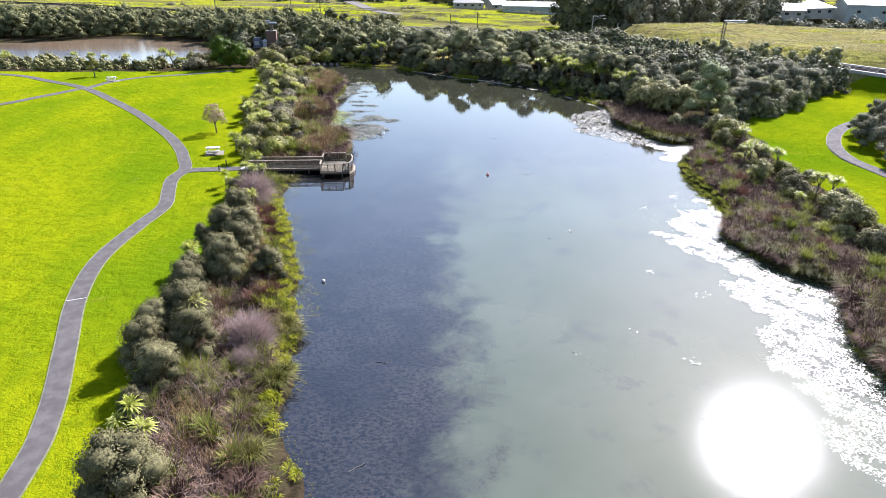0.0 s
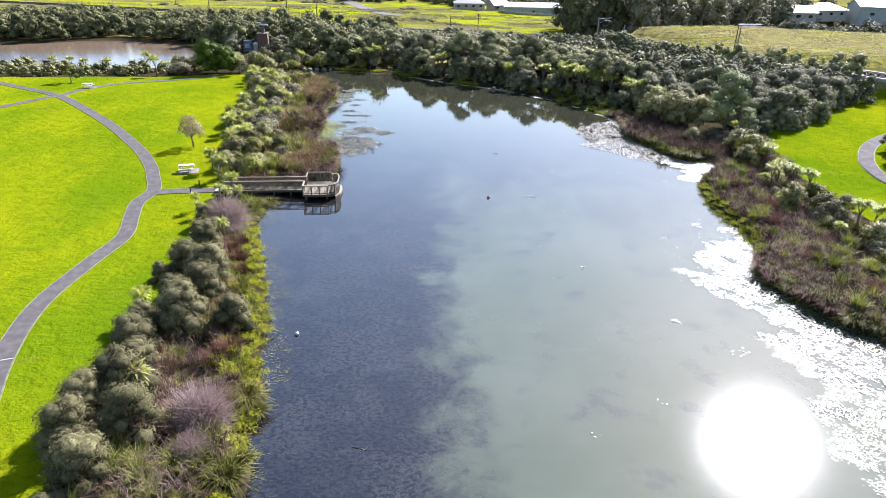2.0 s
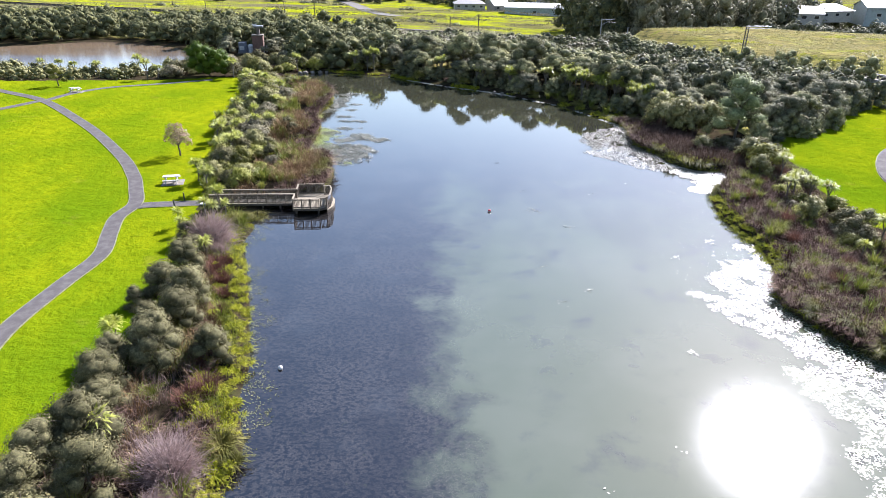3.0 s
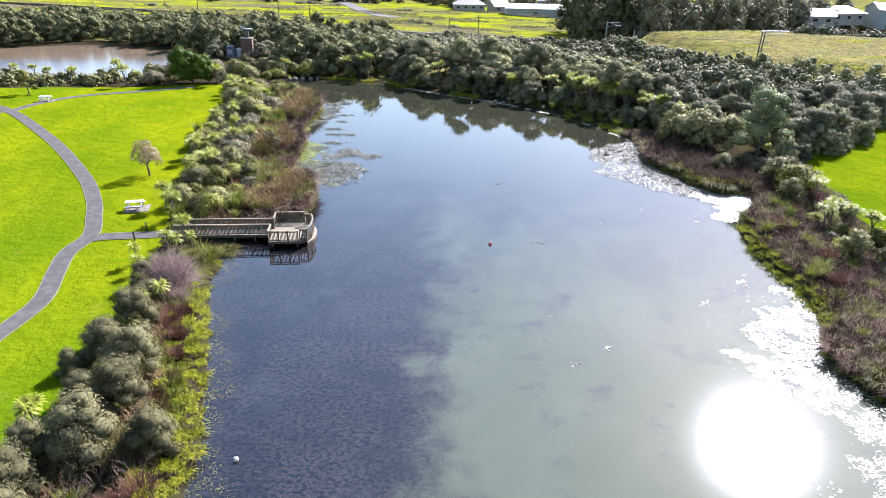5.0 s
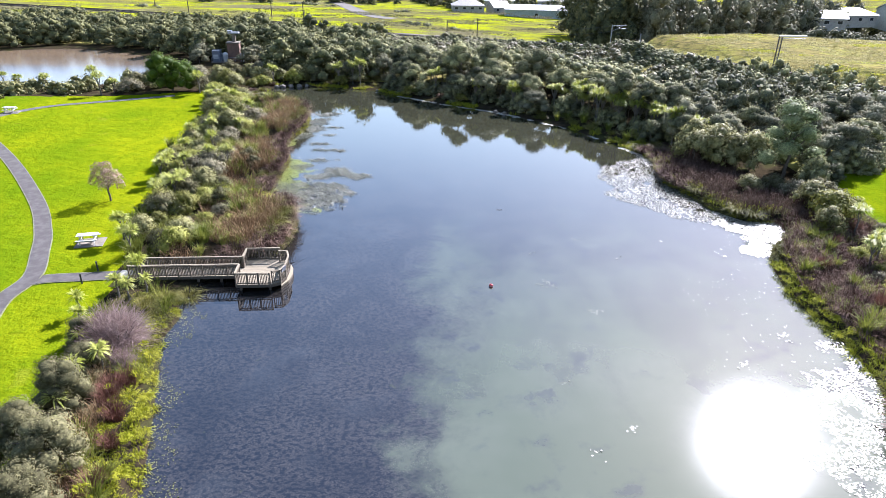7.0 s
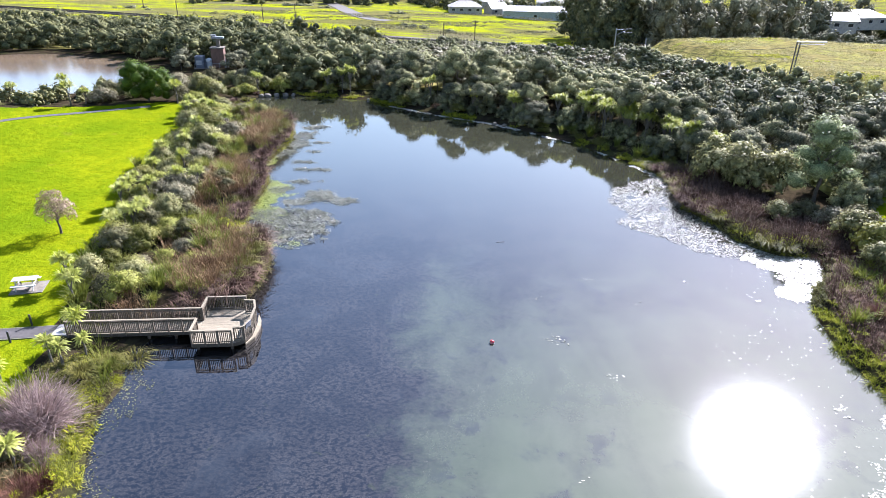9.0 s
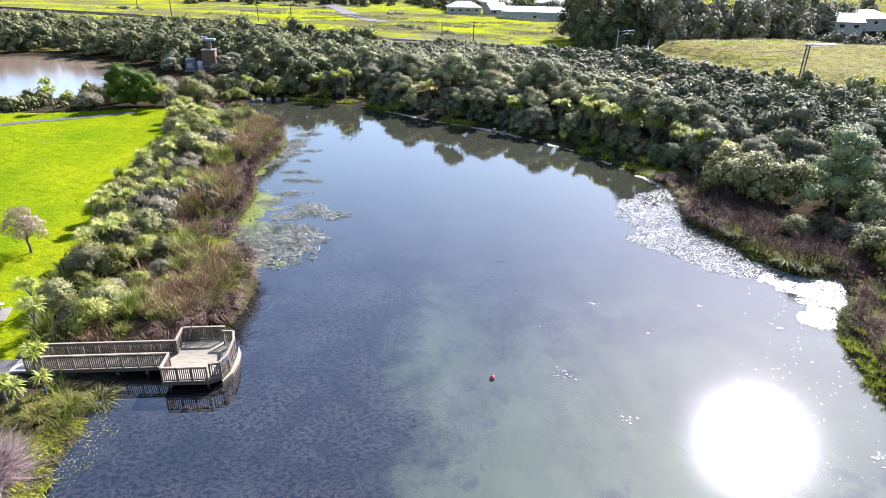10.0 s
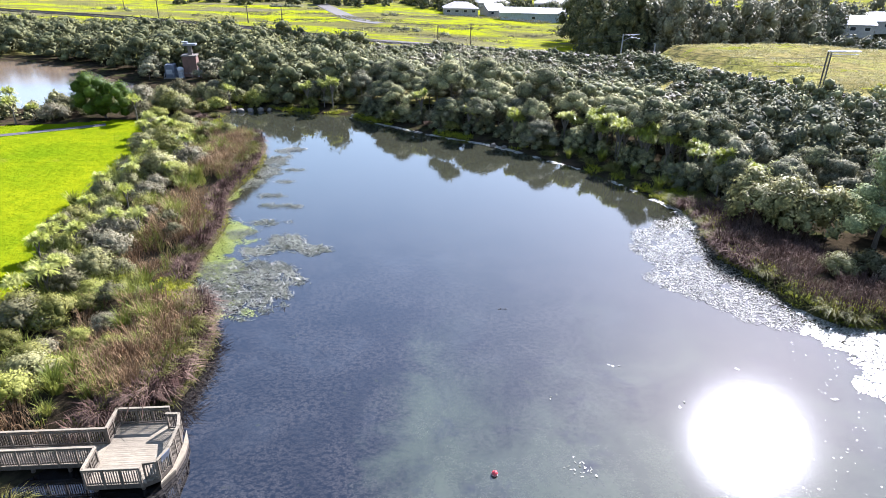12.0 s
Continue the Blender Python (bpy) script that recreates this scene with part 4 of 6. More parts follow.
BROWN_TUSSOCK = [clump_kind("tussock", 120 + i, 230, 0.5, 1.35, 0.05, 0.9, L_BROWN, "brown drooping sedge tussock hanging over the water", "tussock", "bank tussocks", 0.55) for i in range(2)]
for line, lo, hi, gap in ((SHORE_WEST, 74.8, 134, 0.95), (SHORE_EAST, 30, 58, 1.6), (SHORE_NORTH, 88, 112, 1.3)):
    pts = spline(line, 12)
    far_enough, r = 0.0, np.random.default_rng(int(lo))
    for a, b in zip(pts[:-1], pts[1:]):
        far_enough += float(np.hypot(*(b - a)))
        if lo < b[1] < hi and far_enough > gap and abs(b[1] - 91.5) > 2.2:
            far_enough = 0.0
            n = np.array([-(b - a)[1], (b - a)[0]]) / (np.hypot(*(b - a)) + 1e-9)
            spot = b + n * (-1 if inside(np.array([b[0] + n[0]]), np.array([b[1] + n[1]]), POND)[0] else 1) * (0.45 if line is SHORE_WEST else 0.3)
            pick = (BROWN_TUSSOCK + TUSSOCK)[r.integers(2 if line is SHORE_WEST else 5)]
            place(pick, float(spot[0]), float(spot[1]), r.uniform(0.75, 1.25), r.uniform(0, 6.28))
put_all(BROWN_TUSSOCK + BROWN_TUSSOCK + FLAX + TUSSOCK[:1], *scatter(lambda x, y: (west_u(x, y) > 0.12) & (west_u(x, y) < 0.7) & (y < 41), (-20, -5, 14, 41), 2.0, 47), 0.6, 1.1, 48)
put_all(MIXED, *scatter(lambda x, y: (east_u(x, y) > 0.55) & (east_u(x, y) < 0.98), (30, 46, 36, 86), 3.5, 119), 0.45, 0.8, 120)
put_all(FLAX, *scatter(lambda x, y: (west_u(x, y) > 0.15) & (west_u(x, y) < 0.6) & (y < 60), (-20, -5, 14, 60), 2.8, 49), 0.5, 0.85, 50)
put_all(FLAX, *scatter(lambda x, y: (west_u(x, y) > 0.2) & (west_u(x, y) < 0.98) & (patchy(x, y, 2.4, 8) > -0.1), (-40, -8, 76, 138), 1.6, 41), 0.55, 1.05, 42)
put_all(FLAX, *scatter(lambda x, y: (east_u(x, y) > 0.2) & (east_u(x, y) < 0.8) & (patchy(x, y, 2.4, 6) > 0.2), (26, 44, 14, 84), 2.6, 43), 0.55, 0.9, 44)


def bare_shrub(seed, label):
    """A leafless shrub: many forking fine stems."""
    r = np.random.default_rng(seed)
    k = 5600
    a = r.uniform(0, 2 * math.pi, k)
    el = np.arccos(r.uniform(0.05, 1.0, k))
    d = np.column_stack([np.cos(a) * np.sin(el), np.sin(a) * np.sin(el), np.cos(el) * 1.05])
    rad = np.array([1.75, 1.6, 1.9])
    q = r.uniform(0.05, 0.75, k)[:, None]
    p0 = d * rad * q * 0.9
    p0 += r.normal(0, 0.14, (k, 3))
    p1 = d * rad * np.minimum(q + r.uniform(0.1, 0.3, (k, 1)), 1.02) + r.normal(0, 0.24, (k, 3))
    side = unit(np.cross(d, r.normal(0, 1, (k, 3)))) * 0.0085
    v = np.stack([p0 - side, p0 + side, p1 + side * 0.5, p1 - side * 0.5], 1).reshape(-1, 3)
    ob = tagged(new("bare_shrub"), label, "shrub", "bare shrubs")
    part("twig_mass", mesh_np("twig_mass", v, np.arange(4 * k).reshape(-1, 4), L_TWIG), ob)
    s = Shape()
    for i in range(14):
        t = i * 0.45
        e = Vector((math.cos(t) * 0.9, math.sin(t) * 0.9, r.uniform(0.9, 1.5)))
        s.tube((math.cos(t) * 0.1, math.sin(t) * 0.1, -0.1), e, 0.04, 0.015, 5)
    part("branchwork", s.mesh("branchwork", BARK), ob)
    return ob


BARE = hold(bare_shrub(5, "leafless pinkish-grey twiggy shrub on the bank"))
for x, y, s in [(-13.2, 36, 1.3), (-20.6, 63.6, 1.6), (-19.2, 61.4, 0.7), (-12.8, 33.4, 0.8)]:
    place(BARE, x, y, s, x)
RUST_SHRUB = clump_kind("rush_clump", 91, 320, 0.55, 1.5, 0.035, 0.5, L_RUSSET, "upright russet-brown rush clump on the bank", "rush", "russet rushes", 0.3)
for x, y, s in [(-18.4, 58.6, 0.9), (-17.9, 59.4, 0.8), (-18.1, 57.6, 0.9), (-15.4, 48.6, 0.9), (-15.9, 49.8, 0.8), (-17.2, 56.4, 0.8), (-15.9, 51.4, 0.8), (-16.4, 54.2, 0.7), (-14.6, 45.2, 0.9), (-13.6, 42.6, 1.0), (-14.4, 41.4, 0.9)]:
    place(RUST_SHRUB, x, y, s, y)

# the tree belt of the far bank and the clump on the east point


def belt(x, y):
    d = line_distance(x, y, POND, True)
    back = np.interp(x, [-30, -10, 10, 30], [176, 172, 160, 150])
    rail = line_distance(x, y, RAIL_LINE)
    return (d > np.where(x > 16, 7.5, 2.4)) & (y < back) & (y > 108 + 0.0 * x) & (rail > 7) & (x < 36) & (x > -32) & (y > 104 + (28 - x) * 0.5) & ((x > -10) | (y > 162))


def east_clump(x, y):
    rail = line_distance(x, y, RAIL_LINE)
    d = line_distance(x, y, POND, True)
    return (x > 33) & (x < 74) & (rail > 7) & (d > 5) & (y > np.interp(x, [33, 39, 42.5, 45, 52, 58, 70], [109, 107.5, 102.5, 100, 103, 107.5, 121])) & (y < np.interp(x, [33, 60, 74], [150, 140, 124]))


bx, by = scatter(belt, (-32, 38, 104, 178), 4.1, 51)
off = line_distance(bx, by, POND, True)
front = off < 15
put_all(FOREST + FOREST + GREY_TREES[:1], bx[off < 6], by[off < 6], 0.84, 1.0, 52)
put_all(FOREST + FOREST + GREY_TREES[:1], bx[front & (off >= 6)], by[front & (off >= 6)], 0.82, 1.32, 152)
ex, ey = scatter(east_clump, (30, 76, 94, 152), 4.2, 53)
near_side = ey < 119
put_all(FOREST[:1] + GREY_TREES, ex[near_side], ey[near_side], 0.72, 1.3, 54)
MID_TREE = hold(tree_kind("tree", 77, 7.2, 3.4, leaf_material("light_green_leaves", (0.03, 0.045, 0.02), (0.2, 0.235, 0.1), (0.36, 0.39, 0.18), 0.25, 0.6, 0.05, 0.0), 5200, 0.24, BARK, "broad light-green tree in front of the dark clump", "tree", 12, 0.25))
place(MID_TREE, 41.3, 100.4, 1.22, 1.0)
for k, (x, y, size) in enumerate([(32.0, 104.6, 1.35), (34.2, 104.0, 1.5), (36.4, 103.6, 1.55), (38.2, 102.6, 1.4), (35.4, 106.4, 1.6), (32.8, 107.2, 1.4)]):
    place(SHRUBS[2 + 2 * (k % 2)], x, y, size, k * 1.9, 0.1, 1.1)
put_all(SHRUBS + GREY_TREES[:1], *scatter(lambda x, y: (line_distance(x, y, POND, True) > 3) & (y > 152) & (y < 164) & (x < -9), (-40, -8, 152, 164), 4.6, 75), 0.8, 1.2, 76)
put_all(FLAX + TUSSOCK, *scatter(lambda x, y: (line_distance(x, y, POND, True) > 0.6) & (line_distance(x, y, POND, True) < 4.5) & (x > 15) & (y > 108), (14, 40, 106, 136), 2.0, 45), 0.6, 1.2, 46)
put_all(UNDERGROWTH, *scatter(lambda x, y: (line_distance(x, y, POND, True) > np.where(x > 16, 4.5, 1.6)) & (line_distance(x, y, POND, True) < np.where(x > 16, 9.5, 5.5)) & (y > 108) & (x > -10) & (patchy(x, y, 2.0, 4) > -0.55), (-10, 42, 108, 152), 2.3, 245), 0.7, 1.25, 246)
put_all(CABBAGE[2:3], *scatter(lambda x, y: (line_distance(x, y, POND, True) > 4.5) & (line_distance(x, y, POND, True) < 8.8) & (x > 16) & (y > 108), (14, 42, 108, 138), 2.6, 95), 0.8, 1.1, 96)
put_all(CABBAGE[2:3], *scatter(lambda x, y: (line_distance(x, y, POND, True) > 0.8) & (line_distance(x, y, POND, True) < 3.5) & (x < 16) & (x > -12) & (y > 120), (-12, 16, 120, 152), 9.0, 97), 0.6, 0.9, 98)
put_all(CABBAGE[2:3], [23.8, 25.2, 27.7, 31.2, 32.4, -1.1, -32.1, -19.9, -17.2, -15.6, 26.6, 24.6, 29.4, 12, 6], [129.2, 126.5, 125.2, 120.4, 114, 144.6, 150.8, 152.2, 152.6, 151.6, 124.2, 127.6, 122.4, 134.6, 138], 0.75, 1.05, 56)
put_all(SHRUBS[:1] + BROWN_TUSSOCK + TUSSOCK, *scatter(lambda x, y: (line_distance(x, y, POND, True) > 0.6) & (line_distance(x, y, POND, True) < 3.6) & (y > 138), (-36, 3, 138, 158), 2.4, 57), 0.6, 0.95, 58)
put_all(SHRUBS[1:2] + SHRUBS[3:4] + GREY_TREES[:1], [-54.2, -54.6, -55.5, -43.6, -42.4, -44.6, -42, -55.8], [172.5, 175.4, 178.6, 173.5, 176, 180.5, 170.8, 180], 0.7, 1.0, 80)
put_all(MIXED, *scatter(lambda x, y: (line_distance(x, y, POND, True) > 1.5) & (line_distance(x, y, LAKE_LINE, True) > 1.5) & (y > 141 + 0.1 * (x + 46)) & (((x + 48) ** 2 + (y - 142) ** 2) > 16), (-56, -29, 139, 158), 3.8, 117), 0.7, 1.2, 118)
put_all(MIXED[1:] + SHRUBS[1:2], *scatter(lambda x, y: (line_distance(x, y, POND, True) > 4.5) & (x > 34.5) & (y < 97) & (y > 86.5), (31, 40.5, 86, 101), 3.0, 123), 0.7, 1.15, 124)
put_all(UNDERGROWTH, *scatter(lambda x, y: (x > 35) & (x < 72) & (np.abs(y - np.interp(x, [44, 52, 58, 70], [99, 103, 107.5, 121])) < 1.6), (43, 72, 96, 126), 1.9, 247), 0.7, 1.2, 248)
put_all([RUST_SHRUB] + FLAX + BROWN_TUSSOCK, *scatter(lambda x, y: (east_u(x, y) > 0.1) & (east_u(x, y) < 0.7), (27, 44, 20, 86), 2.1, 249), 0.55, 0.95, 250)
# dark bushes beyond the east path
put_all(GREY_TREES, *scatter(lambda x, y: (x > np.interp(y, [60, 74, 80, 88, 100], [58.5, 54.8, 54, 57.5, 68.5])) & (x < 84), (54, 84, 62, 104), 3.4, 59), 0.5, 0.75, 60)


def woods(name, spots, kinds, smin, smax, mat, seed, label):
    """A far wood as one mesh of many crowns."""
    r = np.random.default_rng(seed)
    zs = height(spots[0], spots[1])
    pieces, bent = [], []
    for x, y, z in zip(spots[0], spots[1], zs):
        v, f, nv = kinds[r.integers(len(kinds))]
        s, a, t = r.uniform(smin, smax), r.uniform(0, 6.28), r.uniform(0.85, 1.2)
        c, sn = math.cos(a) * s, math.sin(a) * s
        pieces.append((np.column_stack([v[:, 0] * c - v[:, 1] * sn + x, v[:, 0] * sn + v[:, 1] * c + y, v[:, 2] * s * t + z - 0.3]), f))
        bent.append(np.column_stack([nv[:, 0] * c - nv[:, 1] * sn, nv[:, 0] * sn + nv[:, 1] * c, nv[:, 2] * s]) / s)
    v, f = join(pieces)
    return tagged(new(name, mesh_np(name, v, f, mat, False, None, np.vstack(bent))), label, "wood", kind="stuff")


def far_crowns(seed, tall, spread, count, size, n, low=0.12, flat=0.8):
    out = []
    for k in range(n):
        r = np.random.default_rng(seed + k)
        lobes = []
        for i in range(9):
            a, up = i * 2.4, (i + 0.5) / 9
            rad = spread * 0.72 * (0.3 + 0.7 * (1 - up))
            lr = spread * r.uniform(0.36, 0.56)
            lobes.append(((math.cos(a) * rad, math.sin(a) * rad, tall * (low + (1 - low) * up) - lr * 0.4), (lr, lr, lr * flat)))
        out.append(crown(lobes, count, size * 1.15, size * 0.72, r, 0.7, 0.0, 0.2, 0.08))
    return out


def far_wood(x, y):
    lake = line_distance(x, y, LAKE_LINE, True)
    return (lake > 1.5) & ~((x > -56) & (x < -38) & (y < 178)) & (y > np.interp(x, [-180, -110, -76, -52, -40, -28], [180, 186, 190, 172, 164, 154])) & (y < np.interp(x, [-180, -60, -20], [262, 232, 205])) & (line_distance(x, y, RAIL_LINE) > np.where(x > -36, 16, 9)) & (x < -14)


woods("woodland", (ex[~near_side], ey[~near_side]), far_crowns(390, 5.2, 2.7, 500, 0.44, 5), 0.75, 1.15, L_FOREST, 79, "lower bush below the railway bank")
woods("woodland", (bx[~front], by[~front]), far_crowns(380, 6.2, 2.9, 300, 0.38, 5, 0.45, 0.7), 0.8, 1.12, L_FOREST, 55, "dense bush behind the front row of trees")
woods("woodland", scatter(far_wood, (-160, -12, 150, 240), 5.0, 61), far_crowns(300, 6.6, 3.4, 400, 0.5, 5, 0.3, 0.75), 0.75, 1.1, L_WOODS, 62, "dense dark bush behind the muddy lake")
def tall_wood(x, y):
    return (x > 44 + (y - 205) * 0.02) & (line_distance(x, y, RAIL_LINE) > 8) & (y > 214) & (y < 280) & (x < 78 + (y - 205) * 1.1)


woods("woodland", scatter(lambda x, y: tall_wood(x, y) & (x < y * 0.245), (34, 160, 200, 280), 6.0, 63), far_crowns(320, 16, 4.4, 1000, 0.75, 4, 0.1, 1.2), 0.75, 1.15, L_WOODS, 64, "tall dark trees behind the grassy hill")
woods("woodland", scatter(lambda x, y: tall_wood(x, y) & (x >= y * 0.245), (34, 160, 200, 280), 6.6, 63), far_crowns(321, 15, 4.0, 800, 0.7, 4, 0.15, 1.25), 0.65, 1.15, L_GREY, 64, "tall grey-olive gum trees behind the grassy hill")
woods("hedge", scatter(lambda x, y: (line_distance(x, y, LAKE_LINE, True) > 0.5) & (y > np.interp(x, [-130, -92, -80, -70, -56, -44], [136, 135, 134.5, 137, 140, 143])) & (y < 152) & (x < -54), (-170, -44, 133, 152), 2.5, 65),
      far_crowns(340, 2.2, 1.5, 80, 0.4, 4), 0.6, 1.2, L_PALE, 66, "low olive-green scrub between lawn and lake")
def behind_belt(x, y):
    rail = line_distance(x, y, RAIL_LINE)
    back = np.interp(x, [-30, -10, 10, 30, 46], [176, 172, 160, 150, 150])
    rail_y = np.interp(x, RAIL_LINE[::-1, 0], RAIL_LINE[::-1, 1])
    return (y > back - 3) & (y < rail_y) & (rail > np.where(x < -6, 14, 4.5)) & (patchy(x, y, 6, 3) > -1.05)


woods("scrub", scatter(behind_belt, (-20, 60, 146, 250), 2.9, 67), far_crowns(360, 2.0, 1.9, 100, 0.38, 4, 0.05, 0.7), 0.6, 1.15, L_FOREST, 68, "dense low bush between the tree belt and the railway")
woods("scrub", scatter(lambda x, y: behind_belt(x, y) & (patchy(x, y, 8, 9) > 0.0), (-20, 60, 146, 250), 4.2, 167), far_crowns(363, 2.2, 1.8, 100, 0.4, 3, 0.05, 0.7), 0.6, 1.3, L_MAUVE, 168, "greyish scrub between the tree belt and the railway")
blade_field("field_grass", scatter(lambda x, y: (line_distance(x, y, RAIL_LINE) > 5) & (y > np.interp(x, RAIL_LINE[::-1, 0], RAIL_LINE[::-1, 1])) & (patchy(x * 0.6, y, 7, 4) > 0.25), (-90, 42, 232, 312), 1.8, 291), 12, 0.9, 0.5, 0.16, 1.2, leaf_material("rough_field_blades", (0.045, 0.042, 0.02), (0.12, 0.11, 0.05), (0.2, 0.185, 0.08), 0.3), 292,
            "rough brown-green tussocks on the field by the railway", "grass", 0.5)
blade_field("hill_grass", scatter(lambda x, y: (height(x, y) > 4.2) & (x > 40) & (line_distance(x, y, RAIL_LINE) > 5) & (patchy(x, y, 4, 3) > -0.5) & (patchy(x, y * 2, 9, 6) < 0.75), (40, 165, 132, 205), 1.35, 71), 16, 0.8, 0.3, 0.13, 1.2, leaf_material("hill_grass_blades", (0.12, 0.108, 0.036), (0.21, 0.19, 0.062), (0.27, 0.25, 0.09), 0.4), 72,
            "rough tussocky yellow-brown grass on the hill", "grass", 0.5)
blade_field("hill_grass", scatter(lambda x, y: (height(x, y) > 4.2) & (x > 40) & (line_distance(x, y, RAIL_LINE) > 5) & (patchy(x, y * 2, 9, 6) >= 0.7), (40, 165, 132, 205), 1.3, 111), 16, 0.8, 0.35, 0.2, 1.3, L_SEDGE, 112,
            "yellow-green grass patches on the hill", "grass", 0.5)
put_all(CABBAGE[1:2], *scatter(lambda x, y: (y > 138) & (y < 146) & (patchy(x, y, 3, 1) > 0.1), (-105, -58, 138, 146), 4.5, 69), 0.9, 1.3, 70)

woods("scrub", scatter(lambda x, y: (patchy(x * 0.5, y, 10, 5) > 0.95) & (line_distance(x, y, RAIL_LINE) > 5), (-190, 60, 262, 430), 3.6, 77), far_crowns(365, 1.3, 2.6, 110, 0.6, 3, 0.05, 0.5), 0.5, 1.1, L_FOREST, 78, "dark scrub clumps and hedgerows on the far field")
def beside_rail(x, y):
    rail = line_distance(x, y, RAIL_LINE)
    return (rail > 3.4) & (rail < 9.5) & (x < np.interp(y, RAIL_LINE[:, 1], RAIL_LINE[:, 0])) & (y > 127) & (y < 152)


woods("scrub", scatter(beside_rail, (30, 92, 128, 208), 2.2, 73), far_crowns(370, 3.4, 1.7, 170, 0.34, 3, 0.05, 0.9), 0.85, 1.25, L_FOREST, 74, "dark bush along the near side of the railway")
def low_beside_rail(x, y):
    rail = line_distance(x, y, RAIL_LINE)
    return (rail > 3.2) & (rail < 7.5) & (x < np.interp(y, RAIL_LINE[:, 1], RAIL_LINE[:, 0])) & (y > 150) & (y < 236) & (patchy(x, y, 5, 8) > -1.0)


woods("scrub", scatter(low_beside_rail, (0, 66, 150, 238), 1.9, 273), far_crowns(373, 1.9, 1.4, 90, 0.3, 3, 0.05, 0.8), 0.75, 1.15, L_FOREST, 274, "low bush along the railway bank")
woods("woodland", scatter(lambda x, y: (patchy(x, y, 7, 2) > -0.75) & (y > 206 + (x - 95) * 0.05), (96, 230, 204, 242), 5.0, 105), far_crowns(395, 7.0, 3.0, 360, 0.6, 3), 0.6, 1.15, L_FOREST, 106, "dark garden trees in front of the far houses")
woods("woodland", scatter(lambda x, y: (patchy(x, y, 8, 4) > -0.2), (100, 260, 275, 330), 7.0, 107), far_crowns(397, 8.0, 4.0, 240, 1.0, 3), 0.7, 1.2, L_WOODS, 108, "dark trees behind the far houses")
woods("woodland", scatter(lambda x, y: (patchy(x, y, 9, 7) > 0.1) & (y > 362), (-120, 130, 360, 440), 7.5, 109), far_crowns(399, 6.0, 3.6, 220, 1.0, 3), 0.6, 1.2, L_WOODS, 110, "garden trees between the far houses")
ROUND_TREE = tagged(new("round_tree"), "rounded bright-green tree with two crowns at the lawn's edge", "tree")
_r = np.random.default_rng(71)
_lobes = []
for cx, cz, rad, n in ((-1.4, 3.3, 2.7, 16), (2.2, 2.8, 2.2, 13)):
    for i in range(n):
        a, up = i * 2.4, (i + 0.5) / n * 1.85 - 0.9
        ring = rad * 0.72 * math.sqrt(max(0.05, 1 - up * up))
        _lobes.append(((cx + math.cos(a) * ring, math.sin(a) * ring, cz + up * rad * 0.95), (rad * 0.44, rad * 0.44, rad * 0.42)))
part("trunk", limbs(_r, 5.5, 0.2, 2.6, 6).mesh("trunk", BARK), ROUND_TREE)
part("crown", crown_mesh("crown", _lobes, 8500, 0.2, 0.13, _r, L_ROUND, 0.82, 0.0, 0.25, 0.07), ROUND_TREE)
ROUND_TREE.matrix_basis = Matrix.Translation((-48.0, 142.2, ground(-48.0, 142.2)))
LONE = tree_kind("young_tree", 72, 4.1, 1.8, L_RUST, 4200, 0.14, BARK, "young tree with sparse reddish-brown leaves on the lawn", "tree", 14, 0.42, "", 0.95, 0.1)
LONE.matrix_basis = Matrix.Translation((-33.2, 88.8, ground(-33.2, 88.8) - 0.05))
SMALL = tree_kind("young_tree", 73, 4.2, 1.8, L_OLIVE, 900, 0.3, BARK, "small olive tree on the far lawn", "tree", 8, 0.3)
SMALL.matrix_basis = Matrix.Translation((-70.3, 127.4, ground(-70.3, 127.4) - 0.05))

# the patterns themselves take a place of their own on the banks
for k, ob in enumerate(PROTOS):
    x, y = (-9.5 - (k % 3) * 1.6, 6.0 - k * 1.3) if not ob.name.startswith("tree") else (40 + (k % 3) * 4.0, 160 - (k % 5) * 3.0)
    if ob.name.startswith("tree"):
        x, y = -24.0 + (k % 9) * 4.0, 166.0 - (k % 9) * 1.5
    ob.matrix_basis = Matrix.Translation((x, y, ground(x, y) - 0.05)) @ Matrix.Diagonal((0.85, 0.85, 0.85, 1))


# ---- floating weed ----
def floating(name, spots, per, radius, length, width, tilt, mat, seed, label):
    """Small floating leaves and stems, each slightly tilted."""
    r = np.random.default_rng(seed)
    n = len(spots[0]) * per
    x = np.repeat(spots[0], per) + r.normal(0, radius, n)
    y = np.repeat(spots[1], per) + r.normal(0, radius, n)
    ok = line_distance(x, y, POND, True) < -0.05
    x, y = x[ok], y[ok]
    n = len(x)
    a = r.uniform(0, 6.28, n)
    ln, wd = length * r.uniform(0.5, 1.4, n), width * r.uniform(0.6, 1.3, n)
    u = np.column_stack([np.cos(a), np.sin(a), r.normal(0, tilt, n)]) * ln[:, None] / 2
    v = np.column_stack([-np.sin(a), np.cos(a), r.normal(0, tilt, n)]) * wd[:, None] / 2
    c = np.column_stack([x, y, 0.012 + np.abs(u[:, 2]) * 0.6 + r.uniform(0, 0.012, n)])
    verts = np.stack([c - u, c + v, c + u, c - v], 1).reshape(-1, 3)
    return tagged(new(name, mesh_np(name, verts, np.arange(4 * n).reshape(-1, 4)[:, ::-1], mat)), label, "water weed", kind="stuff")


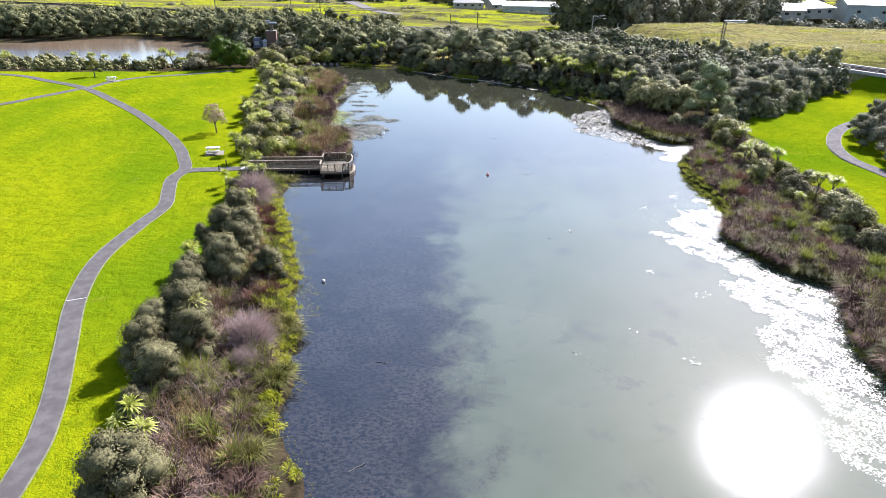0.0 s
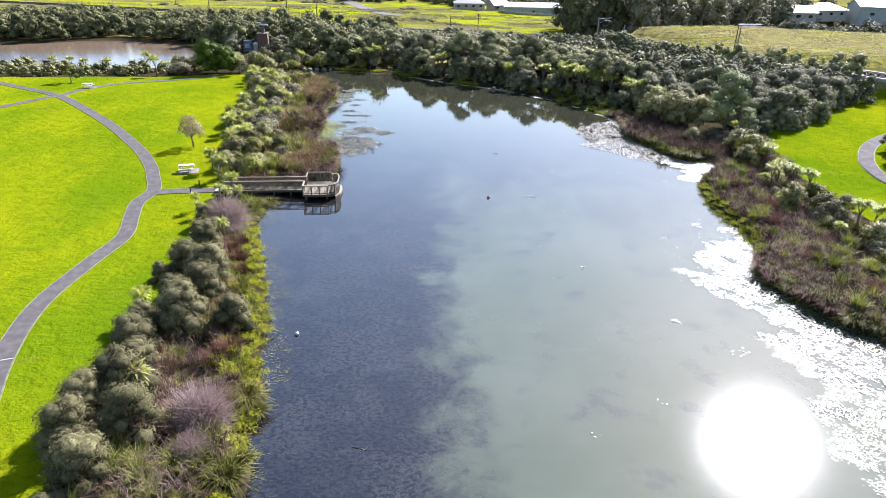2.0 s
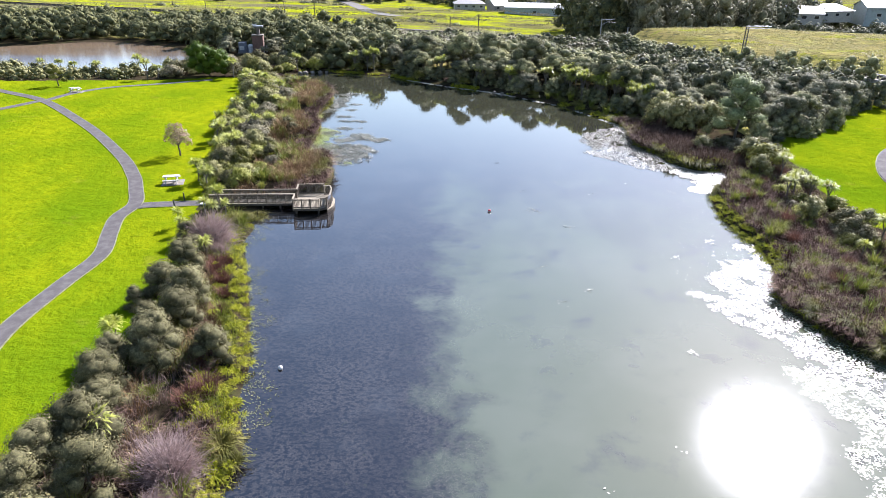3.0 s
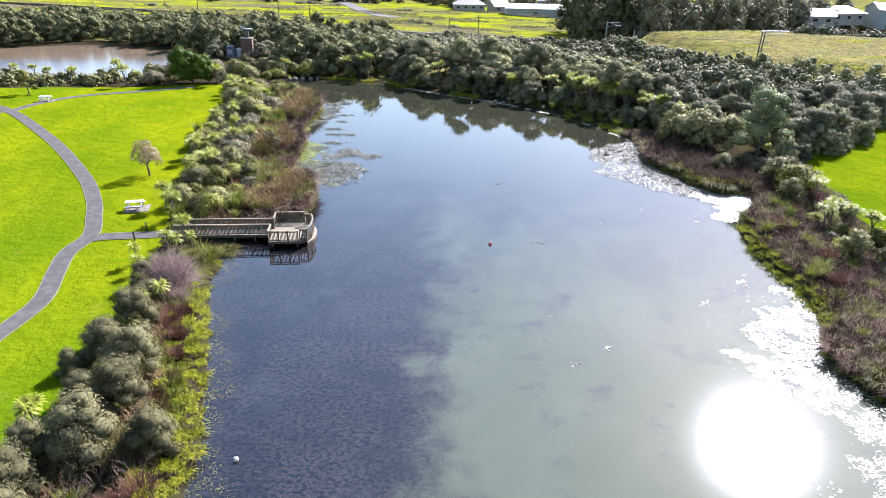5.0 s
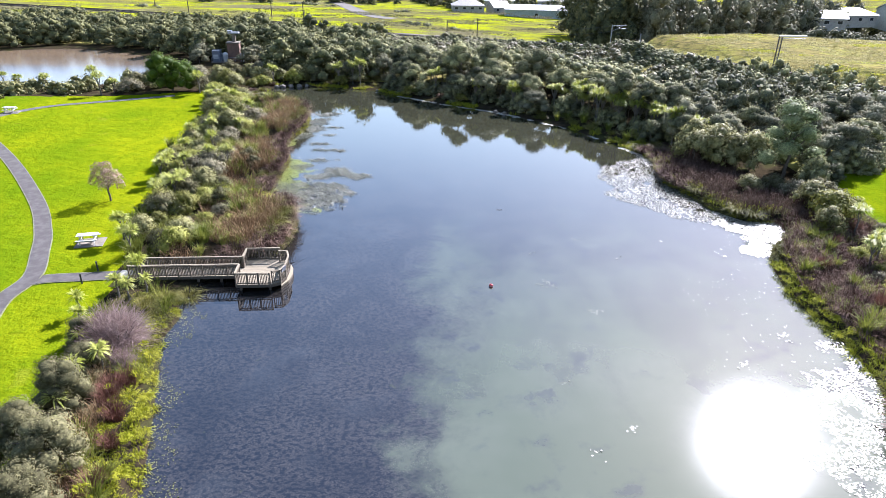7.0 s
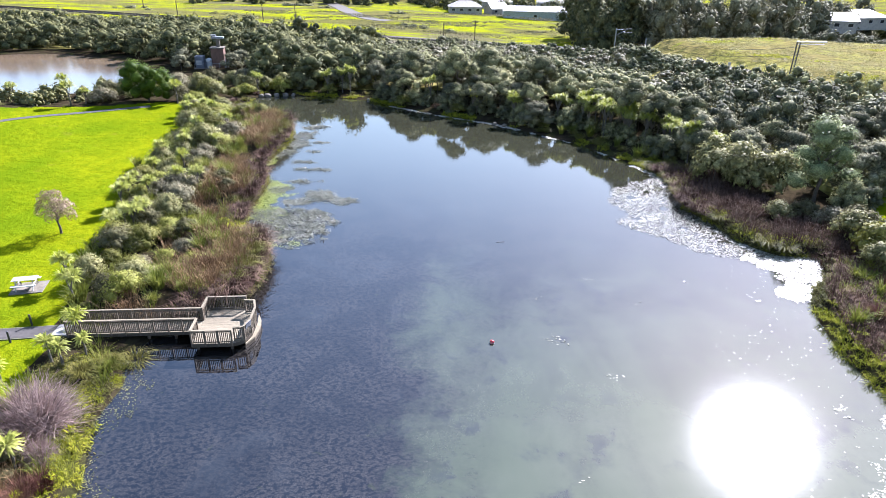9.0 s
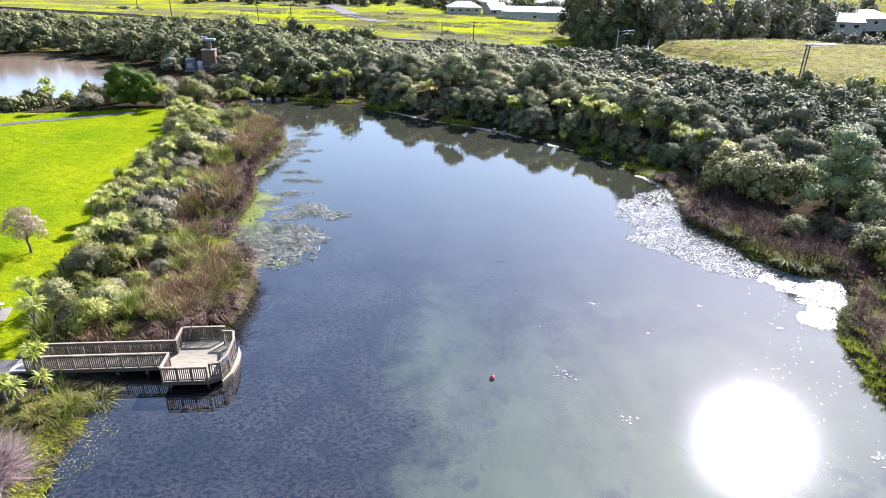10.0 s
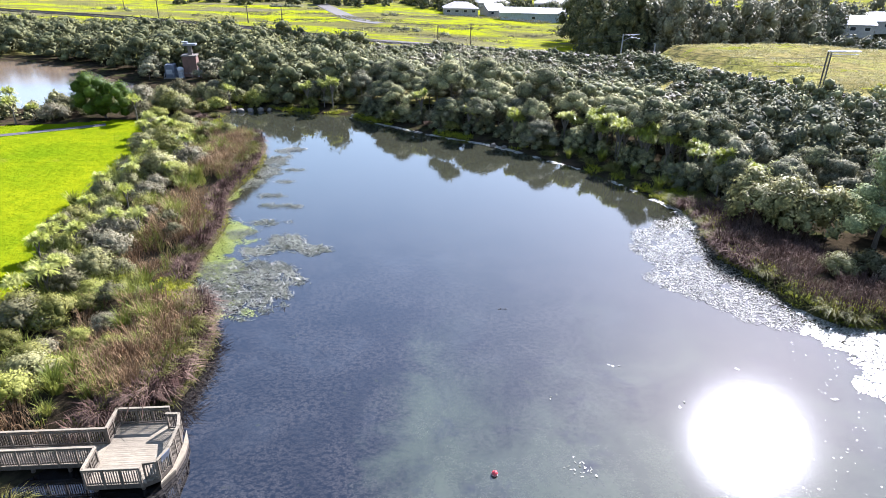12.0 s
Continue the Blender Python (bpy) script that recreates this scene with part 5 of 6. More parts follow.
def mats(x, y, rounds):
    """Ragged patches: centre and half widths of each."""
    ok = np.zeros(x.shape, bool)
    for cx, cy, rx, ry in rounds:
        ok |= ((x - cx) / rx) ** 2 + ((y - cy) / ry) ** 2 < 1 + 0.7 * patchy(x, y, 0.9, cx) + 0.4 * patchy(x, y, 0.35, cy)
    return ok


MAT = [(-13.6, 92.6, 3.9, 4.0), (-15.4, 95.2, 2.6, 2.0), (-11.6, 95.4, 1.6, 1.4)]
STREAKS = [(-11.9, 101.0, 1.7, 1.5), (-9.4, 99.6, 1.5, 0.8), (-13.8, 99.2, 1.8, 0.9), (-14.2, 109.8, 1.8, 0.6), (-15.4, 105.4, 1.4, 0.6), (-12.6, 105.6, 0.7, 0.3), (-16.4, 112.6, 1.3, 0.5), (-19.6, 116.5, 1.6, 1.8),
           (-18.6, 120.4, 1.5, 2.2), (-18.4, 125.0, 1.4, 2.4), (-17.8, 129.2, 1.6, 1.2), (-15.6, 121.4, 1.0, 0.4), (-15.9, 117.2, 0.9, 0.35), (-16.4, 102.6, 1.2, 1.0)]
floating("floating_weed", scatter(lambda x, y: mats(x, y, MAT), (-19, -6, 86, 100), 0.36, 81), 9, 0.22, 0.5, 0.05, 0.3, L_DULL, 82, "mat of floating weed stems near the reeds")
floating("floating_weed", scatter(lambda x, y: mats(x, y, MAT) & (patchy(x, y, 0.7, 5) > -0.2), (-19, -6, 86, 100), 0.4, 281), 5, 0.2, 0.6, 0.08, 0.12, L_FLOAT, 282, "darker sodden stems in the weed mat")
floating("floating_weed", scatter(lambda x, y: mats(x, y, STREAKS), (-23, -6, 96, 132), 0.36, 83), 7, 0.24, 0.5, 0.05, 0.3, L_DULL, 84, "scattered floating weed along the reeds")
floating("floating_weed", scatter(lambda x, y: mats(x, y, STREAKS), (-23, -6, 96, 132), 0.4, 283), 5, 0.2, 0.6, 0.08, 0.12, L_FLOAT, 284, "dark drifting weed stems along the reeds")
floating("duckweed", scatter(lambda x, y: mats(x, y, [(-17.4, 101.6, 1.2, 3.6), (-16.6, 95.8, 1.8, 1.8), (-20.6, 113, 0.9, 3.0)]), (-22, -12, 90, 118), 0.16, 285), 7, 0.1, 0.12, 0.08, 0.08, L_DUCKWEED, 286, "bright green floating weed in the reed inlet")
floating("floating_weed", scatter(lambda x, y: (x > np.interp(y, [86, 88, 95, 105, 109], [30, 26, 19.6, 20.5, 26]) - 1.0 * patchy(x, y, 1.6, 4)) & (y < 110) & (patchy(x, y, 1.1, 7) > -0.75), (18, 36, 81, 110), 0.28, 85), 6, 0.16, 0.24, 0.06, 0.26,
         L_DULL, 86, "mat of floating weed glinting in the cove")
floating("floating_weed", scatter(lambda x, y: (x > np.interp(y, [10, 30, 36, 43, 49, 56, 60, 64], [22, 22.6, 22.6, 23.6, 24.2, 21, 23, 28]) - 1.4 * patchy(x, y, 1.8, 4)) & (patchy(x, y, 0.8, 7) > -0.45), (18, 33, 8, 66), 0.34, 87), 9, 0.17, 0.15, 0.09,
         0.1, L_FLOAT, 88, "mat of floating weed along the sunny bank")
floating("floating_weed", scatter(lambda x, y: (x > 8) & (patchy(x, y, 1.3, 1) + 0.5 * patchy(x, y, 4, 2) > 1.3), (8, 30, 10, 84), 0.5, 89), 3, 0.2, 0.2, 0.1, 0.1, L_FLOAT, 90, "loose specks of floating weed")
floating("floating_weed", scatter(lambda x, y: (x > np.interp(y, [48, 60, 75, 88], [24, 19, 22, 27]) + 2.5 * patchy(x, y, 3, 3)) & (patchy(x, y, 0.9, 4) > -0.3), (15, 34, 48, 90), 0.95, 99), 1, 0.3, 0.12, 0.07, 0.09, L_FLOAT, 79, "fine sparkling specks of floating weed")
floating("scum", scatter(lambda x, y: (x > 29.5 + 1.2 * patchy(x, y, 1.4, 3)) & (patchy(x, y, 0.8, 2) > -0.8), (27, 37, 80, 91), 0.3, 101), 6, 0.14, 0.22, 0.16, 0.05, L_SCUM, 102, "pale scum film gathered in the cove")
floating("scum", scatter(lambda x, y: (x > -12) & (line_distance(x, y, POND, True) > -0.75 - 0.3 * patchy(x, y, 3, 1)) & (patchy(x, y, 2.4, 6) > -0.4), (-30, 31, 104, 152), 0.34, 103), 5, 0.16, 0.3, 0.2, 0.04, L_SCUM, 104, "pale scum line along the far bank")
blade_field("moss", scatter(lambda x, y: (x > -23.5) & (west_u(x, y) > 0.02) & (patchy(x, y, 0.9, 5) > -0.35), (-24, -15, 62, 71.6), 0.3, 113), 24, 0.28, 0.16, 0.045, 1.8, L_TUSSOCK, 114, "low mossy growth on the flat beside the jetty", "moss", 0.6, 0.15)
blade_field("moss", scatter(lambda x, y: (x > -22.5) & (west_u(x, y) > -0.02) & (patchy(x, y, 1.1, 2) > 0.1), (-24, -14, 61.5, 70.6), 0.34, 117), 26, 0.28, 0.16, 0.04, 1.8, L_SEDGE, 118, "yellow moss patches on the flat beside the jetty", "moss", 0.6, 0.15)
floating("duckweed", scatter(lambda x, y: (x < shore_x(y) + 1.5 + 1.3 * patchy(x, y, 2.0, 3)) & (patchy(x, y, 0.6, 4) > -0.2), (-20, -8, 40, 71), 0.3, 115), 4, 0.16, 0.1, 0.06, 0.05, L_FILM, 116, "thin grey-green weed film along the bank")
floating("duckweed", scatter(lambda x, y: (x < shore_x(y) + 0.7 + 0.6 * patchy(x, y, 1.5, 3)) & (patchy(x, y, 0.7, 2) > -0.1), (-20, -4, 14, 72), 0.34, 91), 2, 0.12, 0.11, 0.05, 0.1, L_TUSSOCK, 92, "yellowish floating weed specks along the bank")
floating("duckweed", scatter(lambda x, y: (x < shore_x(y) + 3.2 + 1.5 * patchy(x, y, 1.5, 8)) & (patchy(x, y, 1.6, 5) > -0.2), (-22, -10, 88, 106), 0.2, 93), 4, 0.12, 0.14, 0.08, 0.1, L_DUCKWEED, 94, "green floating weed in the reed inlet")


# ---- jetty ----
J = pose(-15.0, 71.55, 0, 0, 0, 4.7)      # the platform's south-west corner; x along its front
DECK_Z, RAIL_H = 0.62, 1.05
jetty = tagged(new("jetty"), "weathered timber viewing jetty with slatted railings", "jetty")
jetty.matrix_basis = J
OUTLINE = [(0, 0), (2.7, 0), (3.3, 0.35), (3.62, 1.2), (3.66, 2.9), (3.42, 3.85), (2.75, 3.92), (2.7, 4.45), (0, 4.45)]


def row_span(v):
    """West and east ends of the deck outline at depth v."""
    xs = []
    for (ax, ay), (bx, by) in zip(OUTLINE, OUTLINE[1:] + OUTLINE[:1]):
        if (ay > v) != (by > v):
            xs.append(ax + (v - ay) / (by - ay) * (bx - ax))
    return min(xs), max(xs)


def plank_mesh(length, width, thick, mat, name="plank"):
    return Shape().box(length / 2, 0, 0, length, width, thick).mesh(name, mat)


v = 0.075
while v < 4.42:
    a, b = row_span(v)
    part("plank", plank_mesh(b - a, 0.138, 0.04, DECKING), jetty, "", pose(a, v, DECK_Z + random.uniform(-0.003, 0.003)))
    v += 0.146
WALK_W, WALK_Y0, WALK_Y1 = -8.6, 1.62, 2.86
cross = Shape().box(0, (WALK_Y1 - WALK_Y0) / 2, 0, 0.138, WALK_Y1 - WALK_Y0 + 0.1, 0.04).mesh("plank", DECKING)
u = -0.09
while u > WALK_W:
    part("plank", cross, jetty, "", pose(u, WALK_Y0 - 0.05 + 0.02, DECK_Z + random.uniform(-0.003, 0.003)))
    u -= 0.146
for a, b in zip(OUTLINE, OUTLINE[1:] + OUTLINE[:1]):
    d = Vector((b[0] - a[0], b[1] - a[1]))
    t = math.atan2(d.y, d.x)
    part("fascia_beam", Shape().box(d.length / 2, 0, 0, d.length, 0.05, 0.24).mesh("fascia_beam", DARK_TIMBER), jetty, "", pose(a[0], a[1], DECK_Z - 0.13, 0, 0, math.degrees(t)))
for y in (WALK_Y0 - 0.06, WALK_Y1 + 0.06):
    part("fascia_beam", Shape().box(WALK_W / 2, 0, 0, -WALK_W, 0.05, 0.22).mesh("fascia_beam", DARK_TIMBER), jetty, "", pose(0, y, DECK_Z - 0.13))
pile = Shape().tube((0, 0, -1.4), (0, 0, DECK_Z - 0.02), 0.11, 0.1, 10).mesh("pile", DARK_TIMBER)
for x, y in [(0.25, 0.3), (2.5, 0.3), (0.25, 2.2), (3.3, 2.2), (0.25, 4.2), (2.5, 4.2)] + [(x, y) for x in (-1.6, -3.4, -5.2, -7.0, -8.4) for y in (WALK_Y0 + 0.1, WALK_Y1 - 0.1)]:
    part("pile", pile, jetty, "dark round pile", pose(x, y, 0))
BALUSTER = Shape().box(0, 0, 0.46, 0.055, 0.022, 0.8).mesh("baluster", TIMBER)
POST = Shape().box(0, 0, 0.42, 0.1, 0.1, 1.24, 0, 0.008).mesh("post", TIMBER)


def railing(a, b, bays):
    """A run of railing between two corners: posts, three rails, upright slats."""
    d = Vector((b[0] - a[0], b[1] - a[1]))
    deg = math.degrees(math.atan2(d.y, d.x))
    at = pose(a[0], a[1], DECK_Z, 0, 0, deg)
    n = d.length
    part("top_rail", Shape().box(n / 2, 0, RAIL_H, n + 0.1, 0.15, 0.045, 0, 0.006).mesh("top_rail", DECKING), jetty, "pale flat top rail", at)
    part("mid_rail", Shape().box(n / 2, 0.035, RAIL_H - 0.14, n, 0.045, 0.09).mesh("mid_rail", TIMBER), jetty, "", at)
    part("bottom_rail", Shape().box(n / 2, 0.035, 0.12, n, 0.045, 0.09).mesh("bottom_rail", TIMBER), jetty, "", at)
    for i in range(bays + 1):
        part("post", POST, jetty, "", at @ pose(n * i / bays, 0, 0))
    k = int(n / 0.118)
    for i in range(1, k):
        part("baluster", BALUSTER, jetty, "", at @ pose(n * i / k, -0.01, random.uniform(-0.006, 0.006), 0, random.uniform(-0.6, 0.6), 0))


railing((0, 0), (2.62, 0), 3)
railing((2.74, 0.3), (3.3, 0.38), 1)
railing((0, 1.5), (0, 0.06), 2)
railing((0, 4.45), (0, 2.96), 2)
railing((2.7, 4.45), (0.06, 4.45), 3)
railing((3.42, 3.85), (2.75, 3.92), 1)
railing((3.66, 2.9), (3.44, 3.8), 1)
railing((3.36, 0.45), (3.64, 1.3), 1)
railing((3.64, 1.36), (3.66, 2.84), 2)
railing((WALK_W, WALK_Y0 - 0.06), (-0.06, WALK_Y0 - 0.06), 9)
railing((-0.06, WALK_Y1 + 0.06), (WALK_W, WALK_Y1 + 0.06), 9)
# curved ledge outside the east side
arc = [(3.42 + 0.0, 0.2), (3.86, 1.1), (4.0, 2.2), (3.92, 3.2), (3.6, 4.0)]
inner = [(3.6, 3.95), (3.72, 2.9), (3.68, 1.2), (3.38, 0.34)]
part("ledge", Shape().poly(arc + inner, 0.28, 0.4).mesh("ledge", DECKING), jetty, "pale curved outer ledge")
part("ledge_beam", Shape().poly([(x - 0.02, y) for x, y in arc] + inner, 0.02, 0.27).mesh("ledge_beam", DARK_TIMBER), jetty)
sign = part("info_panel", Shape().box(0, 0, 0.95, 0.6, 0.03, 0.42, 0, 0.005, Matrix.Translation((0, 0, 0))).mesh("info_panel", BLUE), jetty, "blue-grey information panel on the railing", pose(3.4, 1.0, DECK_Z - 0.05, 12, 0, 68))
part("panel_leg", Shape().box(-0.22, 0, 0.4, 0.05, 0.05, 0.8).box(0.22, 0, 0.4, 0.05, 0.05, 0.8).mesh("panel_leg", GALV), sign)
part("gangway_lip", Shape().box(WALK_W - 0.55, (WALK_Y0 + WALK_Y1) / 2, DECK_Z - 0.06, 1.1, 1.3, 0.12).mesh("gangway_lip", PALE_CONCRETE), jetty, "concrete step onto the jetty")


# ---- picnic tables ----
def picnic_table(x, y, deg):
    root = tagged(new("picnic_table"), "bleached pale picnic table with attached benches", "picnic table", "picnic tables")
    for i in range(5):
        part("plank", Shape().box(0, -0.32 + 0.16 * i, 0.76, 1.9, 0.145, 0.045, 0, 0.006).mesh("plank", WHITE), root)
    for s in (-1, 1):
        bench = part("bench", Shape().box(0, s * 0.72, 0.45, 1.9, 0.28, 0.05, 0, 0.006).mesh("bench", WHITE), root, "pale bench board")
        part("brace", Shape().box(s * 0.65, 0, 0.4, 0.05, 1.66, 0.1).box(s * 0.65, 0, 0.7, 0.05, 0.76, 0.09).mesh("brace", WHITE), root)
        for t in (-1, 1):
            part("leg", Shape().tube((s * 0.65, t * 0.7, -0.05), (s * 0.65, t * 0.26, 0.72), 0.055, 0.055, 4).mesh("leg", WHITE), root)
    z = ground(x, y)
    root.matrix_basis = pose(x, y, z + 0.05, 0, 0, deg) @ Matrix.Diagonal((0.9, 0.9, 1, 1))
    pad = tagged(new("table_pad", Shape().box(0, 0, 0, 2.3, 1.9, 0.16, 0, 0.01).mesh("table_pad", STONE)), "worn concrete pad under the picnic table", "concrete pad", "table pads")
    pad.matrix_basis = pose(x + 0.15, y, z - 0.035, 0, 0, deg)


picnic_table(-30.2, 78.7, 14)
picnic_table(-64.2, 121.9, 10)
bollard = tagged(new("bollard"), "short dark bollard beside the branch path", "bollard")
part("post", Shape().tube((0, 0, -0.1), (0, 0, 0.85), 0.07, 0.065, 10).mesh("post", STEEL_DARK), bollard)
part("cap", Shape().ball((0, 0, 0.85), 0.075, 0.5).mesh("cap", STEEL_DARK, True), bollard)
bollard.matrix_basis = Matrix.Translation((-27.1, 71.6, ground(-27.1, 71.6)))
copy_thing(bollard, Matrix.Translation((-26.9, 73.7, ground(-26.9, 73.7))))
MARK = tagged(new("path_joint", Shape().box(0, 0, 0, 1.36, 0.1, 0.02).mesh("path_joint", PALE_CONCRETE)), "pale concrete joint strip across the footpath", "joint strip")
MARK.matrix_basis = pose(-27.75, 41.0, ground(-27.75, 41.0) + 0.06, 0, 0, 22)


# ---- buoys, boulders, driftwood ----
def buoy(x, y, r, mat, label):
    root = tagged(new("buoy"), label, "buoy")
    part("float", Shape().ball((0, 0, r * 0.45), r, 0.95, 3).mesh("float", mat, True), root)
    part("collar", Shape().tube((0, 0, r * 0.3), (0, 0, r * 0.5), r * 1.03, r * 1.03, 16).mesh("collar", WHITE), root, "white band")
    part("ring", Shape().tube((0, 0, r * 1.3), (0, 0, r * 1.75), r * 0.16, r * 0.12, 8).mesh("ring", STEEL_DARK), root)
    root.matrix_basis = Matrix.Translation((x, y, 0))


buoy(5.03, 73.3, 0.17, RED, "small red and white buoy floating on the pond")
buoy(-10.0, 45.6, 0.16, WHITE, "small white float on the dark water")


def boulder(x, y, r, seed):
    q = np.random.default_rng(seed)
    s = Shape().ball((0, 0, 0), r, 0.75, 3)
    for vert in s.bm.verts:
        n = noise.noise(vert.co * (1.6 / r) + Vector((seed, 0, 0)))
        vert.co *= 1 + 0.3 * n
    ob = tagged(new("boulder", s.mesh("boulder", STONE, True)), "grey rounded boulder at the waterline", "boulder", "boulders")
    ob.matrix_basis = Matrix.LocRotScale((x, y, 0.15), Euler((0, 0, q.uniform(0, 6))), (1, 0.8, 1))


for i, (x, y) in enumerate([(-30.1, 149.6), (-28.7, 150.2), (-27.2, 150.6), (-31.2, 149.4), (-25.8, 150.8), (9.2, 132.8), (10.6, 132.0), (-12, 148)]):
    boulder(x, y, 0.62 - 0.04 * i, i + 1)


def driftwood(x, y, deg, size, seed):
    q = np.random.default_rng(seed)
    s = Shape()
    p = Vector((0, 0, 0.02))
    for i in range(4):
        e = p + Vector((0.25, q.normal(0, 0.06), q.normal(0, 0.015))) * size
        s.tube(p, e, 0.022 * size, 0.016 * size, 5)
        if i % 2:
            s.tube(p, p + Vector((0.12, 0.2 * (-1) ** (i // 2), 0.06)) * size, 0.012 * size, 0.006 * size, 4)
        p = e
    ob = tagged(new("branch", s.mesh("branch", PALE_BARK)), "bare pale branch floating on the water", "branch", "floating branches")
    ob.matrix_basis = pose(x, y, 0, 0, 0, deg)


for i, (x, y, deg, size) in enumerate([(-4.9, 24.8, 35, 1.0), (-4.5, 34.6, -20, 0.8), (-4.0, 34.3, 40, 0.6), (-12.6, 43.4, 70, 0.7), (-11.6, 91.2, 80, 0.6), (-12.4, 80.5, 20, 0.8), (6.5, 89.8, 10, 0.7)]):
    driftwood(x, y, deg, size, i)


# ---- railway ----
track = tagged(new("railway"), "railway on a ballast bed beyond the trees", "railway", kind="structure")
part("ballast_bed", ribbon("ballast_bed", RAIL_LINE, 5.6, 0.12, BALLAST, 0.0, 0.5), track)
for s in (-2.1, -0.67, 0.8, 2.23):
    part("rail", ribbon("rail", RAIL_LINE, 0.1, 0.3, RAIL_STEEL, s, 0.2), track, "dark rusty steel rail")
near = RAIL_LINE[RAIL_LINE[:, 1] < 137]
part("edge_beam", ribbon("edge_beam", near, 0.5, 0.45, PALE_CONCRETE, 3.3, 0.6), track, "pale concrete edge beam")
part("edge_beam", ribbon("edge_beam", near, 0.5, 0.45, PALE_CONCRETE, -3.1, 0.6), track, "pale concrete edge beam")


def pole(x, y, tall, arms, label, mat=DARK_TIMBER):
    root = tagged(new("power_pole"), label, "power pole", "power poles")
    part("post", Shape().tube((0, 0, -0.4), (0, 0, tall), 0.2, 0.14, 8).mesh("post", mat), root)
    for i in range(arms):
        arm = part("crossarm", Shape().box(0, 0, tall - 0.4 - i * 0.9, 2.2, 0.12, 0.14).mesh("crossarm", mat), root)
        for k in (-0.95, -0.35, 0.35, 0.95):
            part("insulator", Shape().tube((k, 0, tall - 0.33 - i * 0.9), (k, 0, tall - 0.12 - i * 0.9), 0.05, 0.035, 6).mesh("insulator", WHITE), arm)
    root.matrix_basis = pose(x, y, ground(x, y), 0, 0, (x * 7) % 40 - 20)


for x, y, top, arms in [(-131, 330, 2.6, 1), (-104.5, 300, 4.6, 1), (-68.2, 290, 4.1, 1), (-54.7, 285, 4.8, 1), (0.6, 262, 1.7, 0), (10.9, 255, 3.2, 1)]:
    pole(x, y, top - ground(x, y), arms, "dark wooden power pole on the field")


def catenary_mast(x, y, top, reach, label):
    root = tagged(new("catenary_mast"), label, "railway mast", "railway masts")
    h = top - ground(x, y)
    part("post", Shape().box(0, 0, h / 2 - 0.2, 0.24, 0.24, h + 0.4, 0, 0.02).mesh("post", GALV), root)
    if reach:
        arm = part("bracket", Shape().tube((0, 0, h - 0.3), (reach, 0, h - 0.05), 0.06, 0.05, 6).tube((0, 0, h - 1.6), (reach * 0.75, 0, h - 0.15), 0.06, 0.05, 6).tube((reach * 0.4, 0, h - 0.75), (reach * 1.05, 0, h - 0.9), 0.045, 0.04, 6).mesh("bracket", GALV), root)
        part("insulator", Shape().tube((reach * 0.3, 0, h - 0.28), (reach * 0.42, 0, h - 0.26), 0.1, 0.1, 8).mesh("insulator", WHITE), arm)
    root.matrix_basis = pose(x, y, ground(x, y), 0, 0, 0)


catenary_mast(42, 195, 7.9, 3.6, "grey railway mast with a bracket arm")
catenary_mast(49.4, 195, 5.9, 0, "plain grey railway mast")
marker = tagged(new("marker_post"), "small white marker post on the hill", "marker post")
part("post", Shape().tube((0, 0, -0.2), (0, 0, 1.6), 0.09, 0.08, 8).mesh("post", GALV), marker)
part("plate", Shape().box(0, -0.1, 1.5, 0.6, 0.05, 0.7, 0, 0.01).mesh("plate", WHITE), marker, "blank white plate")
marker.matrix_basis = Matrix.Translation((56.5, 163, ground(56.5, 163)))
# lattice gantry with a boom
gz = ground(62, 150)
gantry = tagged(new("rail_gantry"), "lattice steel railway gantry with a pale boom", "gantry")
H = 11.0 - gz
for s in (-0.28, 0.28):
    part("leg", Shape().box(s, 0, H / 2 - 0.2, 0.14, 0.16, H + 0.4).mesh("leg", STEEL_DARK), gantry)
for i in range(int(H / 0.55)):
    z = 0.2 + i * 0.55
    part("lacing", Shape().tube((-0.28, 0, z), (0.28, 0, z + 0.5), 0.035, 0.035, 5).mesh("lacing", GALV), gantry)
boom = part("boom", Shape().box(2.3, 0, H + 0.08, 5.2, 0.5, 0.16).box(2.3, 0.2, H - 0.4, 5.2, 0.1, 0.1).mesh("boom", ROOF), gantry, "pale boom plate")
for i in range(8):
    part("boom_lacing", Shape().tube((i * 0.62, 0.2, H - 0.38), (i * 0.62 + 0.5, 0.2, H + 0.05), 0.03, 0.03, 5).mesh("boom_lacing", GALV), boom)
gantry.matrix_basis = pose(62, 150, gz, 0, 0, 4)


def wire(points, label):
    """A slack wire as one thin swept tube between supports."""
    line = []
    for a, b in zip(points[:-1], points[1:]):
        a, b = np.array(a, float), np.array(b, float)
        for t in np.arange(8) / 8:
            line.append(a + (b - a) * t - np.array([0, 0, np.linalg.norm(b - a) * 0.12 * t * (1 - t)]))
    line = np.array(line + [points[-1]], float)
    n = len(line)
    around = [np.array([0.025, 0, 0]), np.array([0, 0.012, 0.022]), np.array([0, -0.012, -0.022])]
    v = np.vstack([line + o for o in around])
    k = np.arange(n - 1)
    f = np.vstack([np.stack([c * n + k, c * n + k + 1, (c + 1) % 3 * n + k + 1, (c + 1) % 3 * n + k], 1) for c in range(3)])
    tagged(new("wire", mesh_np("wire", v, f, STEEL_DARK)), label, "wire", "overhead wires")


